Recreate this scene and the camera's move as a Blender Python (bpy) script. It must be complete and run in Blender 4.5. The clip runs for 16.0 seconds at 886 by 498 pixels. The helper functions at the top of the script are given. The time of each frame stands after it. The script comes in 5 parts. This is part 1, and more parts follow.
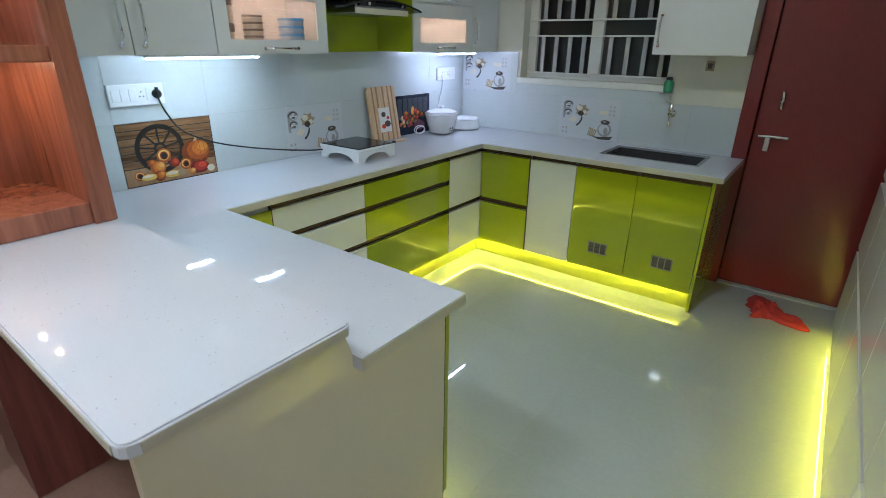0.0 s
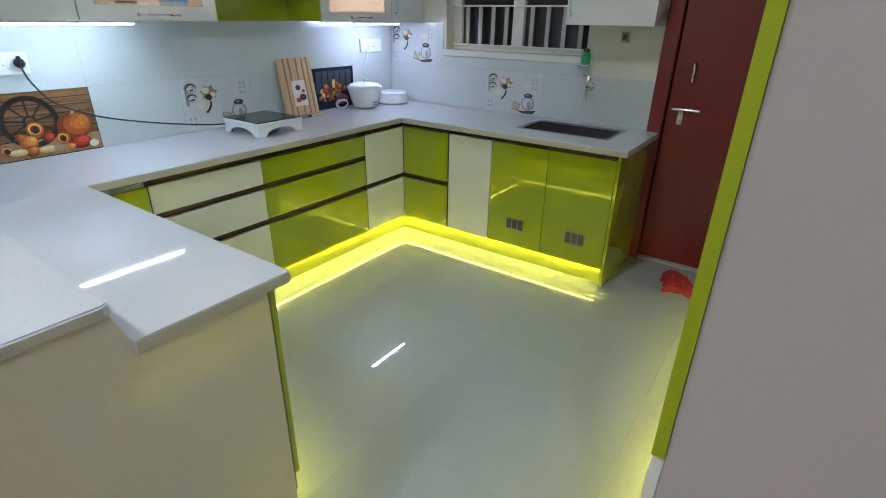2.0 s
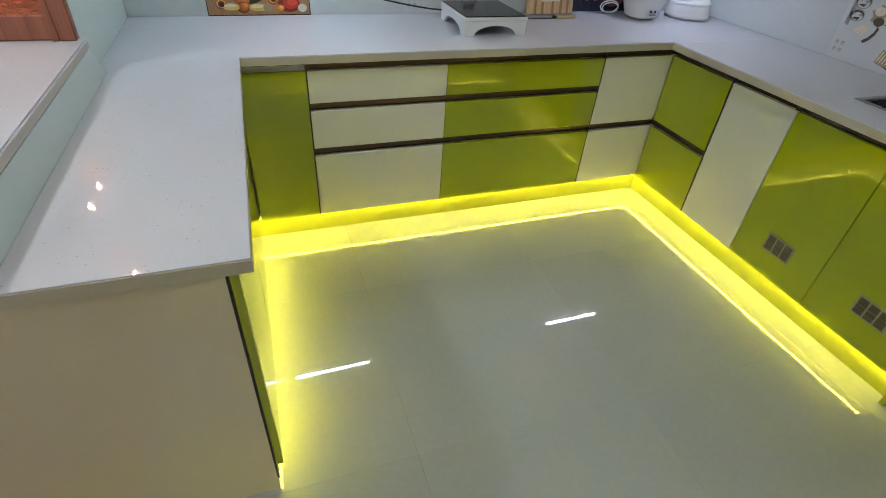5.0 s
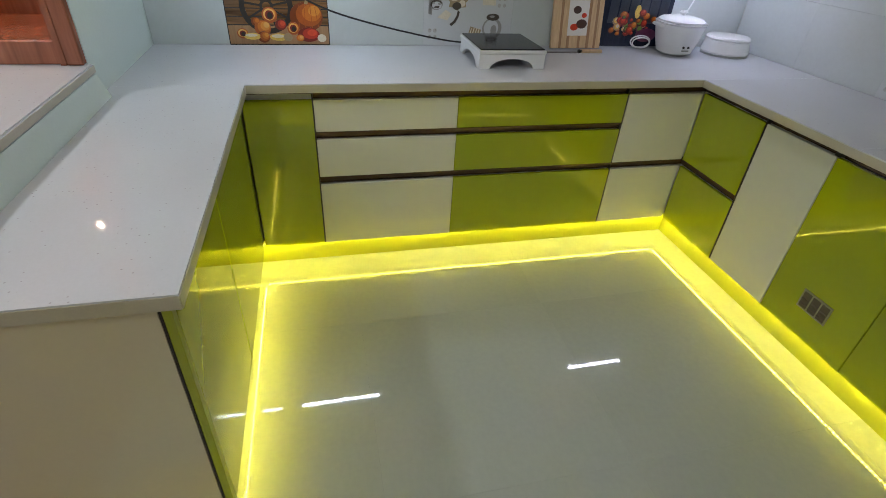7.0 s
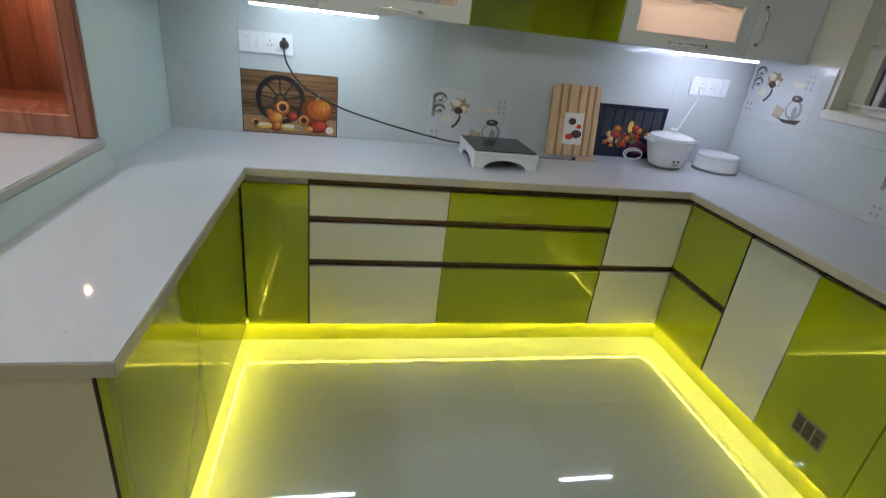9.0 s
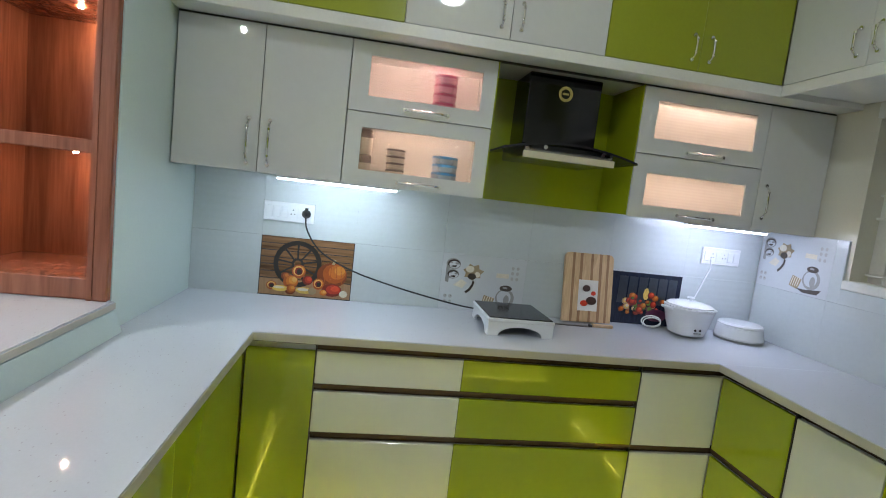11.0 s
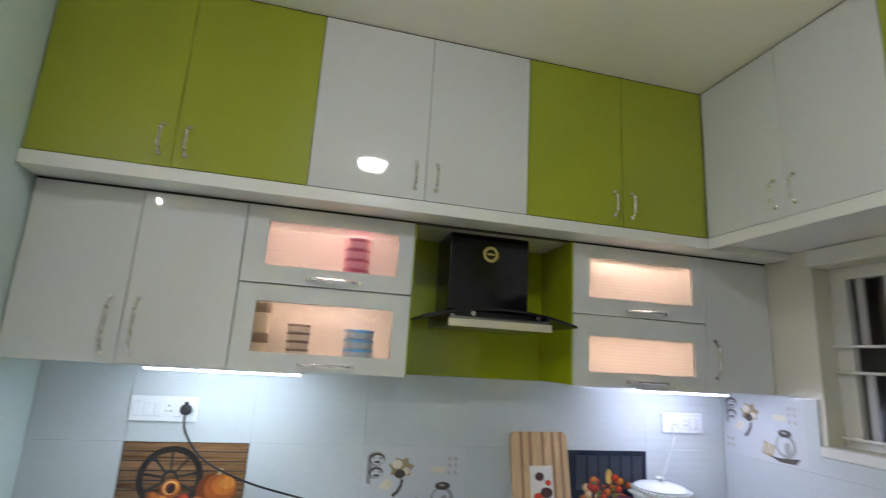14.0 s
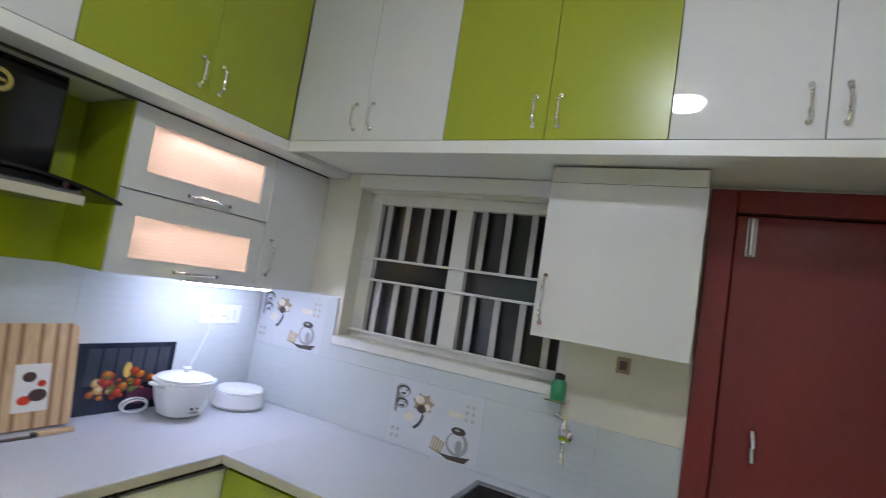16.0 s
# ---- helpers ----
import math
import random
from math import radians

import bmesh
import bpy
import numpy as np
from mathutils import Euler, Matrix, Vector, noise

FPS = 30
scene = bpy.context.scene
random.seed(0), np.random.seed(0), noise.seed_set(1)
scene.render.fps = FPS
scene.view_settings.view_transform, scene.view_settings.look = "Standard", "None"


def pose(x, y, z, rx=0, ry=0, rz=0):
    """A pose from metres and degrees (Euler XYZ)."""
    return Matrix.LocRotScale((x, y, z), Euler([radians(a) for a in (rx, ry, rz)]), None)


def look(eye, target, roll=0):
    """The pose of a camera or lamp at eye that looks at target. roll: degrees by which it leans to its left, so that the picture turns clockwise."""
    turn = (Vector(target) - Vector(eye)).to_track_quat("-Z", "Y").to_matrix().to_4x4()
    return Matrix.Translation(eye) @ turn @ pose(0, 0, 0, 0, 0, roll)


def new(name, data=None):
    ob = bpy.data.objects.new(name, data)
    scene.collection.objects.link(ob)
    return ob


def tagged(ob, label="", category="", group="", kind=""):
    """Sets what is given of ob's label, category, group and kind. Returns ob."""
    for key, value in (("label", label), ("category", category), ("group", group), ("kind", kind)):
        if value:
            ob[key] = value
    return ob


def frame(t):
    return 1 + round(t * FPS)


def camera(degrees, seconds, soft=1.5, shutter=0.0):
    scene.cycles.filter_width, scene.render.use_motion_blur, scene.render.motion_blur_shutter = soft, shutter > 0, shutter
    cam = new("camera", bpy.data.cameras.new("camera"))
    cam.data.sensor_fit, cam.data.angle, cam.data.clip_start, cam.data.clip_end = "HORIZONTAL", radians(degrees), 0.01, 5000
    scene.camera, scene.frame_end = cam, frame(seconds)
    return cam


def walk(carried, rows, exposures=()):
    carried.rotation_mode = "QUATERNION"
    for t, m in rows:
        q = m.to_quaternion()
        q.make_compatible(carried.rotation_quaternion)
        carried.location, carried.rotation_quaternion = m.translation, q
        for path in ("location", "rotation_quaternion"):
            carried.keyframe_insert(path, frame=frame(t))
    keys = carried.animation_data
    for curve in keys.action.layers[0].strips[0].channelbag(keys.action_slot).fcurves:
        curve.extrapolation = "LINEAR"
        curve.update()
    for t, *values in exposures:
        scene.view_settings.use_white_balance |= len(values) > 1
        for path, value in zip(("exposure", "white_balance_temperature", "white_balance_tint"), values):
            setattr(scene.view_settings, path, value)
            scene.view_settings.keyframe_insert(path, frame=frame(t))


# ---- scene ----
cam = camera(82.8, 16.0, soft=0.8, shutter=0.35)
PATH = [
    (0, (1.076, 1.384, 1.519), (-0.036, 2.863, 0.759), 0.7),
    (0.5, (1.198, 1.361, 1.524), (0.048, 2.797, 0.739), 3.3),
    (1, (1.217, 1.338, 1.48), (0.197, 2.811, 0.591), 0.6),
    (1.5, (1.323, 1.51, 1.484), (0.308, 2.976, 0.576), 0.8),
    (2, (1.401, 1.683, 1.494), (0.364, 3.175, 0.657), 1.0),
    (2.5, (1.382, 1.883, 1.498), (0.349, 3.382, 0.671), 2.7),
    (3, (1.339, 2.023, 1.461), (0.149, 3.31, 0.498), 3.6),
    (3.5, (1.297, 2.196, 1.488), (-0.082, 3.207, 0.451), 7.2),
    (4, (1.243, 2.307, 1.484), (-0.227, 3.051, 0.35), 8.5),
    (4.2, (1.220, 2.356, 1.477), (-0.231, 3.064, 0.297), 7.0),
    (6.3, (1.132, 2.663, 1.444), (-0.436, 3.089, 0.277), 2.6),
    (6.5, (1.129, 2.681, 1.442), (-0.443, 3.136, 0.291), 3.2),
    (7, (1.12, 2.713, 1.442), (-0.479, 3.138, 0.318), 3.7),
    (7.5, (1.105, 2.741, 1.428), (-0.511, 3.172, 0.331), 4.6),
    (8, (1.123, 2.784, 1.425), (-0.477, 3.198, 0.299), 5.9),
    (8.5, (1.146, 2.813, 1.438), (-0.518, 3.245, 0.415), 6.7),
    (9, (1.144, 2.821, 1.441), (-0.643, 3.215, 0.634), 6.7),
    (9.5, (1.139, 2.822, 1.445), (-0.72, 3.202, 0.811), 6.5),
    (9.7, (1.135, 2.822, 1.447), (-0.749, 3.184, 0.879), 6.7),
    (11.8, (0.979, 2.848, 1.455), (-0.984, 3.229, 1.401), 6.3),
    (12, (0.95, 2.858, 1.458), (-0.998, 3.31, 1.409), 6.8),
    (12.5, (0.863, 2.895, 1.509), (-1.051, 3.472, 1.569), 7.9),
    (13, (0.763, 2.91, 1.509), (-1.16, 3.189, 1.982), 6.4),
    (13.5, (0.758, 2.925, 1.543), (-1.17, 3.125, 2.039), 5.2),
    (14, (0.762, 2.978, 1.541), (-1.138, 3.442, 1.961), 3.4),
    (14.5, (0.748, 3.001, 1.561), (-1.034, 3.833, 1.927), 3.4),
    (15, (0.716, 3.009, 1.575), (-0.869, 4.197, 1.85), 4.7),
    (15.5, (0.693, 3.027, 1.594), (-0.561, 4.573, 1.785), 5.1),
    (16, (0.626, 3.046, 1.572), (-0.306, 4.808, 1.737), 8.9),
]
# the clip's own exposure drifts a little on the way
EXPOSURES = [(0.0, 0.11, 5850, 6), (1.5, 0.13, 5900, 7), (2.5, 0.23, 6050, 8), (4.0, 0.17, 6300, 11), (6.5, -0.13, 6800, 12), (7.5, -0.13, 6800, 12), (8.5, -0.26, 6700, 10), (9.5, -0.02, 6450, 8), (12.0, 0.16, 6300, 9), (14.0, 0.24, 6450, 12), (15.0, 0.29, 6300, 13), (16.0, 0.42, 6100, 17)]
walk(cam, [(t, look(eye, target, roll)) for t, eye, target, roll in PATH], EXPOSURES)

# ---- world and exposure ----
world = bpy.data.worlds.new("world")
scene.world = world
world.use_nodes = True
world.node_tree.nodes["Background"].inputs["Color"].default_value = (0.02, 0.025, 0.04, 1)
world.node_tree.nodes["Background"].inputs["Strength"].default_value = 0.15

# lamp strengths
COOL, YELLOW, CEIL, DINING, WARM, INNER = 90.0, 134.0, 110.0, 300.0, 950.0, 63.0


# ---- materials ----
def mat(name, color, rough=0.4, metal=0.0, var=0.06, scale=6.0, fine=90.0, bump=0.03, coat=0.0, spec=0.5, stretch=(1, 1, 1), rand=0.0):
    """A painted or polished surface: colour that drifts at two scales, a fine relief and uneven gloss."""
    m = bpy.data.materials.new(name)
    m.use_nodes = True
    nt = m.node_tree
    b = nt.nodes["Principled BSDF"]
    co = nt.nodes.new("ShaderNodeTexCoord")
    mp = nt.nodes.new("ShaderNodeMapping")
    mp.inputs["Scale"].default_value = stretch
    nt.links.new(co.outputs["Object"], mp.inputs["Vector"])
    big = nt.nodes.new("ShaderNodeTexNoise")
    big.inputs["Scale"].default_value, big.inputs["Detail"].default_value = scale, 4
    small = nt.nodes.new("ShaderNodeTexNoise")
    small.inputs["Scale"].default_value, small.inputs["Detail"].default_value = fine, 3
    for n in (big, small):
        nt.links.new(mp.outputs["Vector"], n.inputs["Vector"])
    add = nt.nodes.new("ShaderNodeMath")
    add.operation = "ADD"
    nt.links.new(big.outputs["Fac"], add.inputs[0])
    nt.links.new(small.outputs["Fac"], add.inputs[1])
    rng = nt.nodes.new("ShaderNodeMapRange")
    rng.inputs["From Min"].default_value, rng.inputs["From Max"].default_value = 0.6, 1.4
    rng.inputs["To Min"].default_value, rng.inputs["To Max"].default_value = 1 - var, 1 + var
    nt.links.new(add.outputs[0], rng.inputs["Value"])
    value = rng.outputs["Result"]
    if rand:
        info = nt.nodes.new("ShaderNodeObjectInfo")
        r2 = nt.nodes.new("ShaderNodeMapRange")
        r2.inputs["To Min"].default_value, r2.inputs["To Max"].default_value = 1 - rand, 1 + rand
        nt.links.new(info.outputs["Random"], r2.inputs["Value"])
        mul = nt.nodes.new("ShaderNodeMath")
        mul.operation = "MULTIPLY"
        nt.links.new(value, mul.inputs[0])
        nt.links.new(r2.outputs["Result"], mul.inputs[1])
        value = mul.outputs[0]
    hsv = nt.nodes.new("ShaderNodeHueSaturation")
    hsv.inputs["Color"].default_value = (*color, 1)
    nt.links.new(value, hsv.inputs["Value"])
    nt.links.new(hsv.outputs["Color"], b.inputs["Base Color"])
    rr = nt.nodes.new("ShaderNodeMapRange")
    rr.inputs["From Min"].default_value, rr.inputs["From Max"].default_value = 0.3, 0.7
    rr.inputs["To Min"].default_value, rr.inputs["To Max"].default_value = rough * 0.97, min(1, rough * 1.05)
    nt.links.new(big.outputs["Fac"], rr.inputs["Value"])
    nt.links.new(rr.outputs["Result"], b.inputs["Roughness"])
    b.inputs["Metallic"].default_value = metal
    b.inputs["Specular IOR Level"].default_value = spec
    b.inputs["Coat Weight"].default_value = coat
    b.inputs["Coat Roughness"].default_value = 0.04
    if bump:
        bp = nt.nodes.new("ShaderNodeBump")
        bp.inputs["Strength"].default_value, bp.inputs["Distance"].default_value = bump, 0.004
        nt.links.new(small.outputs["Fac"], bp.inputs["Height"])
        nt.links.new(bp.outputs["Normal"], b.inputs["Normal"])
    return m


def glow(name, color, strength):
    m = bpy.data.materials.new(name)
    m.use_nodes = True
    b = m.node_tree.nodes["Principled BSDF"]
    b.inputs["Base Color"].default_value = (0.8, 0.8, 0.8, 1)
    b.inputs["Emission Color"].default_value = (*color, 1)
    b.inputs["Emission Strength"].default_value = strength
    return m


def wood(name, dark, light, rough=0.35, axis=2, scale=14.0, coat=0.0):
    """Wood with grain that runs along one axis."""
    m = bpy.data.materials.new(name)
    m.use_nodes = True
    nt = m.node_tree
    b = nt.nodes["Principled BSDF"]
    co = nt.nodes.new("ShaderNodeTexCoord")
    mp = nt.nodes.new("ShaderNodeMapping")
    s = [scale, scale, scale]
    s[axis] = scale * 0.07
    mp.inputs["Scale"].default_value = s
    nt.links.new(co.outputs["Object"], mp.inputs["Vector"])
    n1 = nt.nodes.new("ShaderNodeTexNoise")
    n1.inputs["Scale"].default_value, n1.inputs["Detail"].default_value, n1.inputs["Distortion"].default_value = 1.0, 6, 1.2
    n2 = nt.nodes.new("ShaderNodeTexNoise")
    n2.inputs["Scale"].default_value, n2.inputs["Detail"].default_value = 6.0, 3
    for n in (n1, n2):
        nt.links.new(mp.outputs["Vector"], n.inputs["Vector"])
    mix = nt.nodes.new("ShaderNodeMath")
    mix.operation = "MULTIPLY_ADD"
    mix.inputs[1].default_value = 0.35
    nt.links.new(n2.outputs["Fac"], mix.inputs[0])
    nt.links.new(n1.outputs["Fac"], mix.inputs[2])
    ramp = nt.nodes.new("ShaderNodeValToRGB")
    ramp.color_ramp.elements[0].position, ramp.color_ramp.elements[1].position = 0.45, 0.9
    ramp.color_ramp.elements[0].color, ramp.color_ramp.elements[1].color = (*dark, 1), (*light, 1)
    nt.links.new(mix.outputs[0], ramp.inputs["Fac"])
    nt.links.new(ramp.outputs["Color"], b.inputs["Base Color"])
    b.inputs["Roughness"].default_value = rough
    b.inputs["Coat Weight"].default_value = coat
    bp = nt.nodes.new("ShaderNodeBump")
    bp.inputs["Strength"].default_value, bp.inputs["Distance"].default_value = 0.08, 0.003
    nt.links.new(n2.outputs["Fac"], bp.inputs["Height"])
    nt.links.new(bp.outputs["Normal"], b.inputs["Normal"])
    return m


def quartz(name):
    """White polished quartz with sparse grey and glassy flecks."""
    m = mat(name, (0.57, 0.59, 0.635), 0.04, var=0.03, scale=3, fine=160, bump=0.0)
    nt = m.node_tree
    b = nt.nodes["Principled BSDF"]
    base = b.inputs["Base Color"].links[0].from_socket
    co = nt.nodes.new("ShaderNodeTexCoord")
    v = nt.nodes.new("ShaderNodeTexVoronoi")
    v.inputs["Scale"].default_value = 70
    nt.links.new(co.outputs["Object"], v.inputs["Vector"])
    ramp = nt.nodes.new("ShaderNodeValToRGB")
    ramp.color_ramp.elements[0].position, ramp.color_ramp.elements[1].position = 0.10, 0.17
    ramp.color_ramp.elements[0].color, ramp.color_ramp.elements[1].color = (1, 1, 1, 1), (0, 0, 0, 1)
    nt.links.new(v.outputs["Distance"], ramp.inputs["Fac"])
    sep = nt.nodes.new("ShaderNodeSeparateColor")
    nt.links.new(v.outputs["Color"], sep.inputs["Color"])
    pick = nt.nodes.new("ShaderNodeMath")
    pick.operation, pick.inputs[1].default_value = "GREATER_THAN", 0.72
    nt.links.new(sep.outputs["Red"], pick.inputs[0])
    both = nt.nodes.new("ShaderNodeMath")
    both.operation = "MULTIPLY"
    nt.links.new(ramp.outputs["Color"], both.inputs[0])
    nt.links.new(pick.outputs[0], both.inputs[1])
    half = nt.nodes.new("ShaderNodeMath")
    half.operation, half.inputs[1].default_value = "MULTIPLY", 0.6
    nt.links.new(both.outputs[0], half.inputs[0])
    mx = nt.nodes.new("ShaderNodeMixRGB")
    mx.inputs["Color2"].default_value = (0.30, 0.29, 0.30, 1)
    nt.links.new(half.outputs[0], mx.inputs["Fac"])
    nt.links.new(base, mx.inputs["Color1"])
    nt.links.new(mx.outputs["Color"], b.inputs["Base Color"])
    return m


def ribbed_tile(name, color):
    """Glossy wall tile with fine level ribs."""
    m = mat(name, color, 0.16, var=0.03, scale=5, fine=60, bump=0.0, rand=0.008)
    nt = m.node_tree
    b = nt.nodes["Principled BSDF"]
    co = nt.nodes.new("ShaderNodeTexCoord")
    w = nt.nodes.new("ShaderNodeTexWave")
    w.bands_direction = "Z"
    w.inputs["Scale"].default_value, w.inputs["Distortion"].default_value, w.inputs["Detail"].default_value = 9.0, 1.2, 2
    nt.links.new(co.outputs["Object"], w.inputs["Vector"])
    bp = nt.nodes.new("ShaderNodeBump")
    bp.inputs["Strength"].default_value, bp.inputs["Distance"].default_value = 0.10, 0.003
    nt.links.new(w.outputs["Fac"], bp.inputs["Height"])
    nt.links.new(bp.outputs["Normal"], b.inputs["Normal"])
    return m


def frosted(name, color, clear, soft):
    """Reeded obscure glass: part of the light goes straight on, part is scattered, part glints."""
    m = bpy.data.materials.new(name)
    m.use_nodes = True
    nt = m.node_tree
    out = nt.nodes["Material Output"]
    nt.nodes.remove(nt.nodes["Principled BSDF"])
    tr = nt.nodes.new("ShaderNodeBsdfTransparent")
    tr.inputs["Color"].default_value = (*color, 1)
    tl = nt.nodes.new("ShaderNodeBsdfTranslucent")
    tl.inputs["Color"].default_value = (*color, 1)
    gl = nt.nodes.new("ShaderNodeBsdfGlossy")
    gl.inputs["Roughness"].default_value = 0.12
    co = nt.nodes.new("ShaderNodeTexCoord")
    w = nt.nodes.new("ShaderNodeTexWave")
    w.bands_direction = "Z"
    w.inputs["Scale"].default_value, w.inputs["Distortion"].default_value = 22.0, 0.6
    nt.links.new(co.outputs["Object"], w.inputs["Vector"])
    bp = nt.nodes.new("ShaderNodeBump")
    bp.inputs["Strength"].default_value, bp.inputs["Distance"].default_value = 0.15, 0.003
    nt.links.new(w.outputs["Fac"], bp.inputs["Height"])
    nt.links.new(bp.outputs["Normal"], gl.inputs["Normal"])
    rng = nt.nodes.new("ShaderNodeMapRange")
    rng.inputs["To Min"].default_value, rng.inputs["To Max"].default_value = soft - 0.012, soft + 0.012
    nt.links.new(w.outputs["Fac"], rng.inputs["Value"])
    a = nt.nodes.new("ShaderNodeMixShader")
    nt.links.new(rng.outputs["Result"], a.inputs["Fac"])
    nt.links.new(tr.outputs[0], a.inputs[1])
    nt.links.new(tl.outputs[0], a.inputs[2])
    c = nt.nodes.new("ShaderNodeMixShader")
    c.inputs["Fac"].default_value = 1 - clear
    nt.links.new(a.outputs[0], c.inputs[1])
    nt.links.new(gl.outputs[0], c.inputs[2])
    nt.links.new(c.outputs[0], out.inputs["Surface"])
    return m


GREEN = mat("green gloss laminate", (0.30, 0.355, 0.008), 0.025, coat=0.6, var=0.03, scale=2, fine=40, bump=0.004, rand=0.03)
WHITE = mat("white gloss laminate", (0.63, 0.635, 0.62), 0.022, var=0.02, scale=2, fine=40, bump=0.004, rand=0.02)
CREAM = mat("cream laminate", (0.66, 0.66, 0.58), 0.06, var=0.02, scale=2, fine=40, bump=0.01, rand=0.02)
MATTE_GREEN = mat("green satin laminate", (0.30, 0.338, 0.024), 0.28, var=0.04, scale=2, fine=60, bump=0.02, rand=0.03)
BEIGE = mat("beige laminate", (0.58, 0.53, 0.40), 0.05, spec=0.7, var=0.02, scale=1.5, fine=70, bump=0.02)
PLINTH = mat("yellowish green plinth laminate", (0.36, 0.39, 0.05), 0.22, var=0.04, scale=3, fine=60, bump=0.01)
EDGEGREEN = mat("green board edge", (0.30, 0.35, 0.012), 0.55, var=0.04, scale=2, fine=60, bump=0.02, spec=0.2)
GREYBEIGE = mat("greyish laminate", (0.42, 0.375, 0.355), 0.2, var=0.02, scale=1.5, fine=70, bump=0.02)
CARCASS = mat("white board", (0.66, 0.66, 0.62), 0.4, var=0.03)
SLAB = mat("loft slab white enamel", (0.72, 0.72, 0.68), 0.3, var=0.04, scale=3, bump=0.05)
PROFILE = mat("bronze handle profile", (0.11, 0.065, 0.040), 0.25, metal=0.6, var=0.1, bump=0.0)
EDGE = mat("dark edge band and gap shade", (0.02, 0.015, 0.01), 0.4, var=0.1, bump=0.0)
QUARTZ = quartz("white quartz")
EDGEGREIGE = mat("greige slab edge", (0.46, 0.43, 0.35), 0.3, var=0.05, scale=8, fine=160, bump=0.02)
FLOOR = mat("grey-green vitrified tile", (0.395, 0.425, 0.400), 0.02, coat=0.35, var=0.05, scale=1.6, fine=45, bump=0.0, rand=0.025)
DININGFLOOR = mat("brown polished tile", (0.26, 0.150, 0.108), 0.06, var=0.12, scale=3, fine=60, bump=0.0, rand=0.05)
JOINT = mat("pale tile joint", (0.52, 0.545, 0.56), 0.6, bump=0.05)
GROUT = mat("grout", (0.42, 0.44, 0.43), 0.8, bump=0.1)
WALLTILE = ribbed_tile("white ribbed wall tile", (0.53, 0.57, 0.575))
PICTURETILE = mat("white picture tile", (0.57, 0.59, 0.61), 0.15, var=0.02, bump=0.0)
PALE = mat("pale aqua wall paint", (0.58, 0.67, 0.64), 0.45, var=0.03, scale=1.2, fine=120, bump=0.08)
IVORY = mat("ivory wall paint", (0.63, 0.61, 0.51), 0.5, var=0.04, scale=1.5, fine=120, bump=0.08)
OFFWHITE = mat("off-white wall paint", (0.66, 0.65, 0.58), 0.6, var=0.03, scale=1.2, fine=120, bump=0.08)
CEILING = mat("cream ceiling paint", (0.85, 0.83, 0.73), 0.7, var=0.02, scale=0.8, fine=140, bump=0.08)
MAROON = mat("maroon enamel", (0.175, 0.022, 0.022), 0.22, var=0.12, scale=4, fine=80, bump=0.06, stretch=(1, 1, 0.25))
CHROME = mat("chrome", (0.78, 0.78, 0.78), 0.10, metal=1.0, var=0.03, bump=0.0)
STEEL = mat("brushed steel", (0.42, 0.41, 0.42), 0.26, metal=1.0, var=0.1, scale=5, fine=200, bump=0.04, stretch=(1, 12, 1))
DARKSTEEL = mat("dark steel", (0.10, 0.10, 0.11), 0.35, metal=1.0, var=0.1, bump=0.02)
BLACK = mat("black gloss enamel", (0.004, 0.004, 0.005), 0.09, var=0.1, bump=0.0)
BLACKGLASS = mat("black ceramic glass", (0.012, 0.012, 0.014), 0.16, var=0.1, bump=0.01)
BLACKRUBBER = mat("black rubber", (0.012, 0.012, 0.012), 0.5, var=0.1, bump=0.02)
PLASTIC = mat("white plastic", (0.74, 0.75, 0.76), 0.25, var=0.02, bump=0.01)
GREYPLASTIC = mat("grey plastic", (0.30, 0.31, 0.30), 0.3, var=0.03, bump=0.01)
VENTFRAME = mat("olive plastic", (0.25, 0.25, 0.14), 0.35, var=0.05, bump=0.01)
VENTSLOT = mat("dark brown plastic", (0.075, 0.060, 0.040), 0.4, var=0.1, bump=0.01)
BARPAINT = mat("grey-white bar paint", (0.42, 0.41, 0.40), 0.45, var=0.08, bump=0.05)
GRILLPAINT = mat("white grille paint", (0.66, 0.65, 0.60), 0.4, var=0.06, bump=0.05)
NIGHT = mat("dark yard wall", (0.06, 0.05, 0.042), 0.8, var=0.3, scale=3, fine=30, bump=0.2)
TEAK = wood("reddish teak", (0.20, 0.064, 0.038), (0.37, 0.135, 0.078), 0.2, axis=2, scale=16)
DARKTEAK = wood("dark maroon veneer", (0.085, 0.022, 0.018), (0.19, 0.05, 0.038), 0.35, axis=2, scale=16)
MAPLE = wood("pale maple strips", (0.50, 0.32, 0.17), (0.68, 0.48, 0.28), 0.45, axis=2, scale=30)
WALNUT = wood("brown strips", (0.26, 0.14, 0.065), (0.38, 0.215, 0.11), 0.45, axis=2, scale=30)
RED = mat("red cotton", (0.36, 0.022, 0.024), 0.9, var=0.15, scale=20, fine=300, bump=0.3)
GOLD = mat("gold badge", (0.75, 0.60, 0.25), 0.25, metal=1.0, bump=0.0)
GLASS = frosted("reeded glass", (0.96, 0.89, 0.85), 0.94, 0.45)
PINKGLASS = frosted("pinkish reeded glass", (0.97, 0.88, 0.87), 0.94, 0.18)
PLAINGLASS = frosted("lightly reeded glass", (0.95, 0.87, 0.82), 0.94, 0.11)
DIMGLASS = frosted("obscure window glass", (0.55, 0.52, 0.48), 0.94, 0.3)
LED_COOL = glow("cool led diffuser", (0.70, 0.84, 1.0), COOL * 0.9)
LED_BLUE = glow("bluish led diffuser", (0.68, 0.74, 1.0), COOL * 1.1)
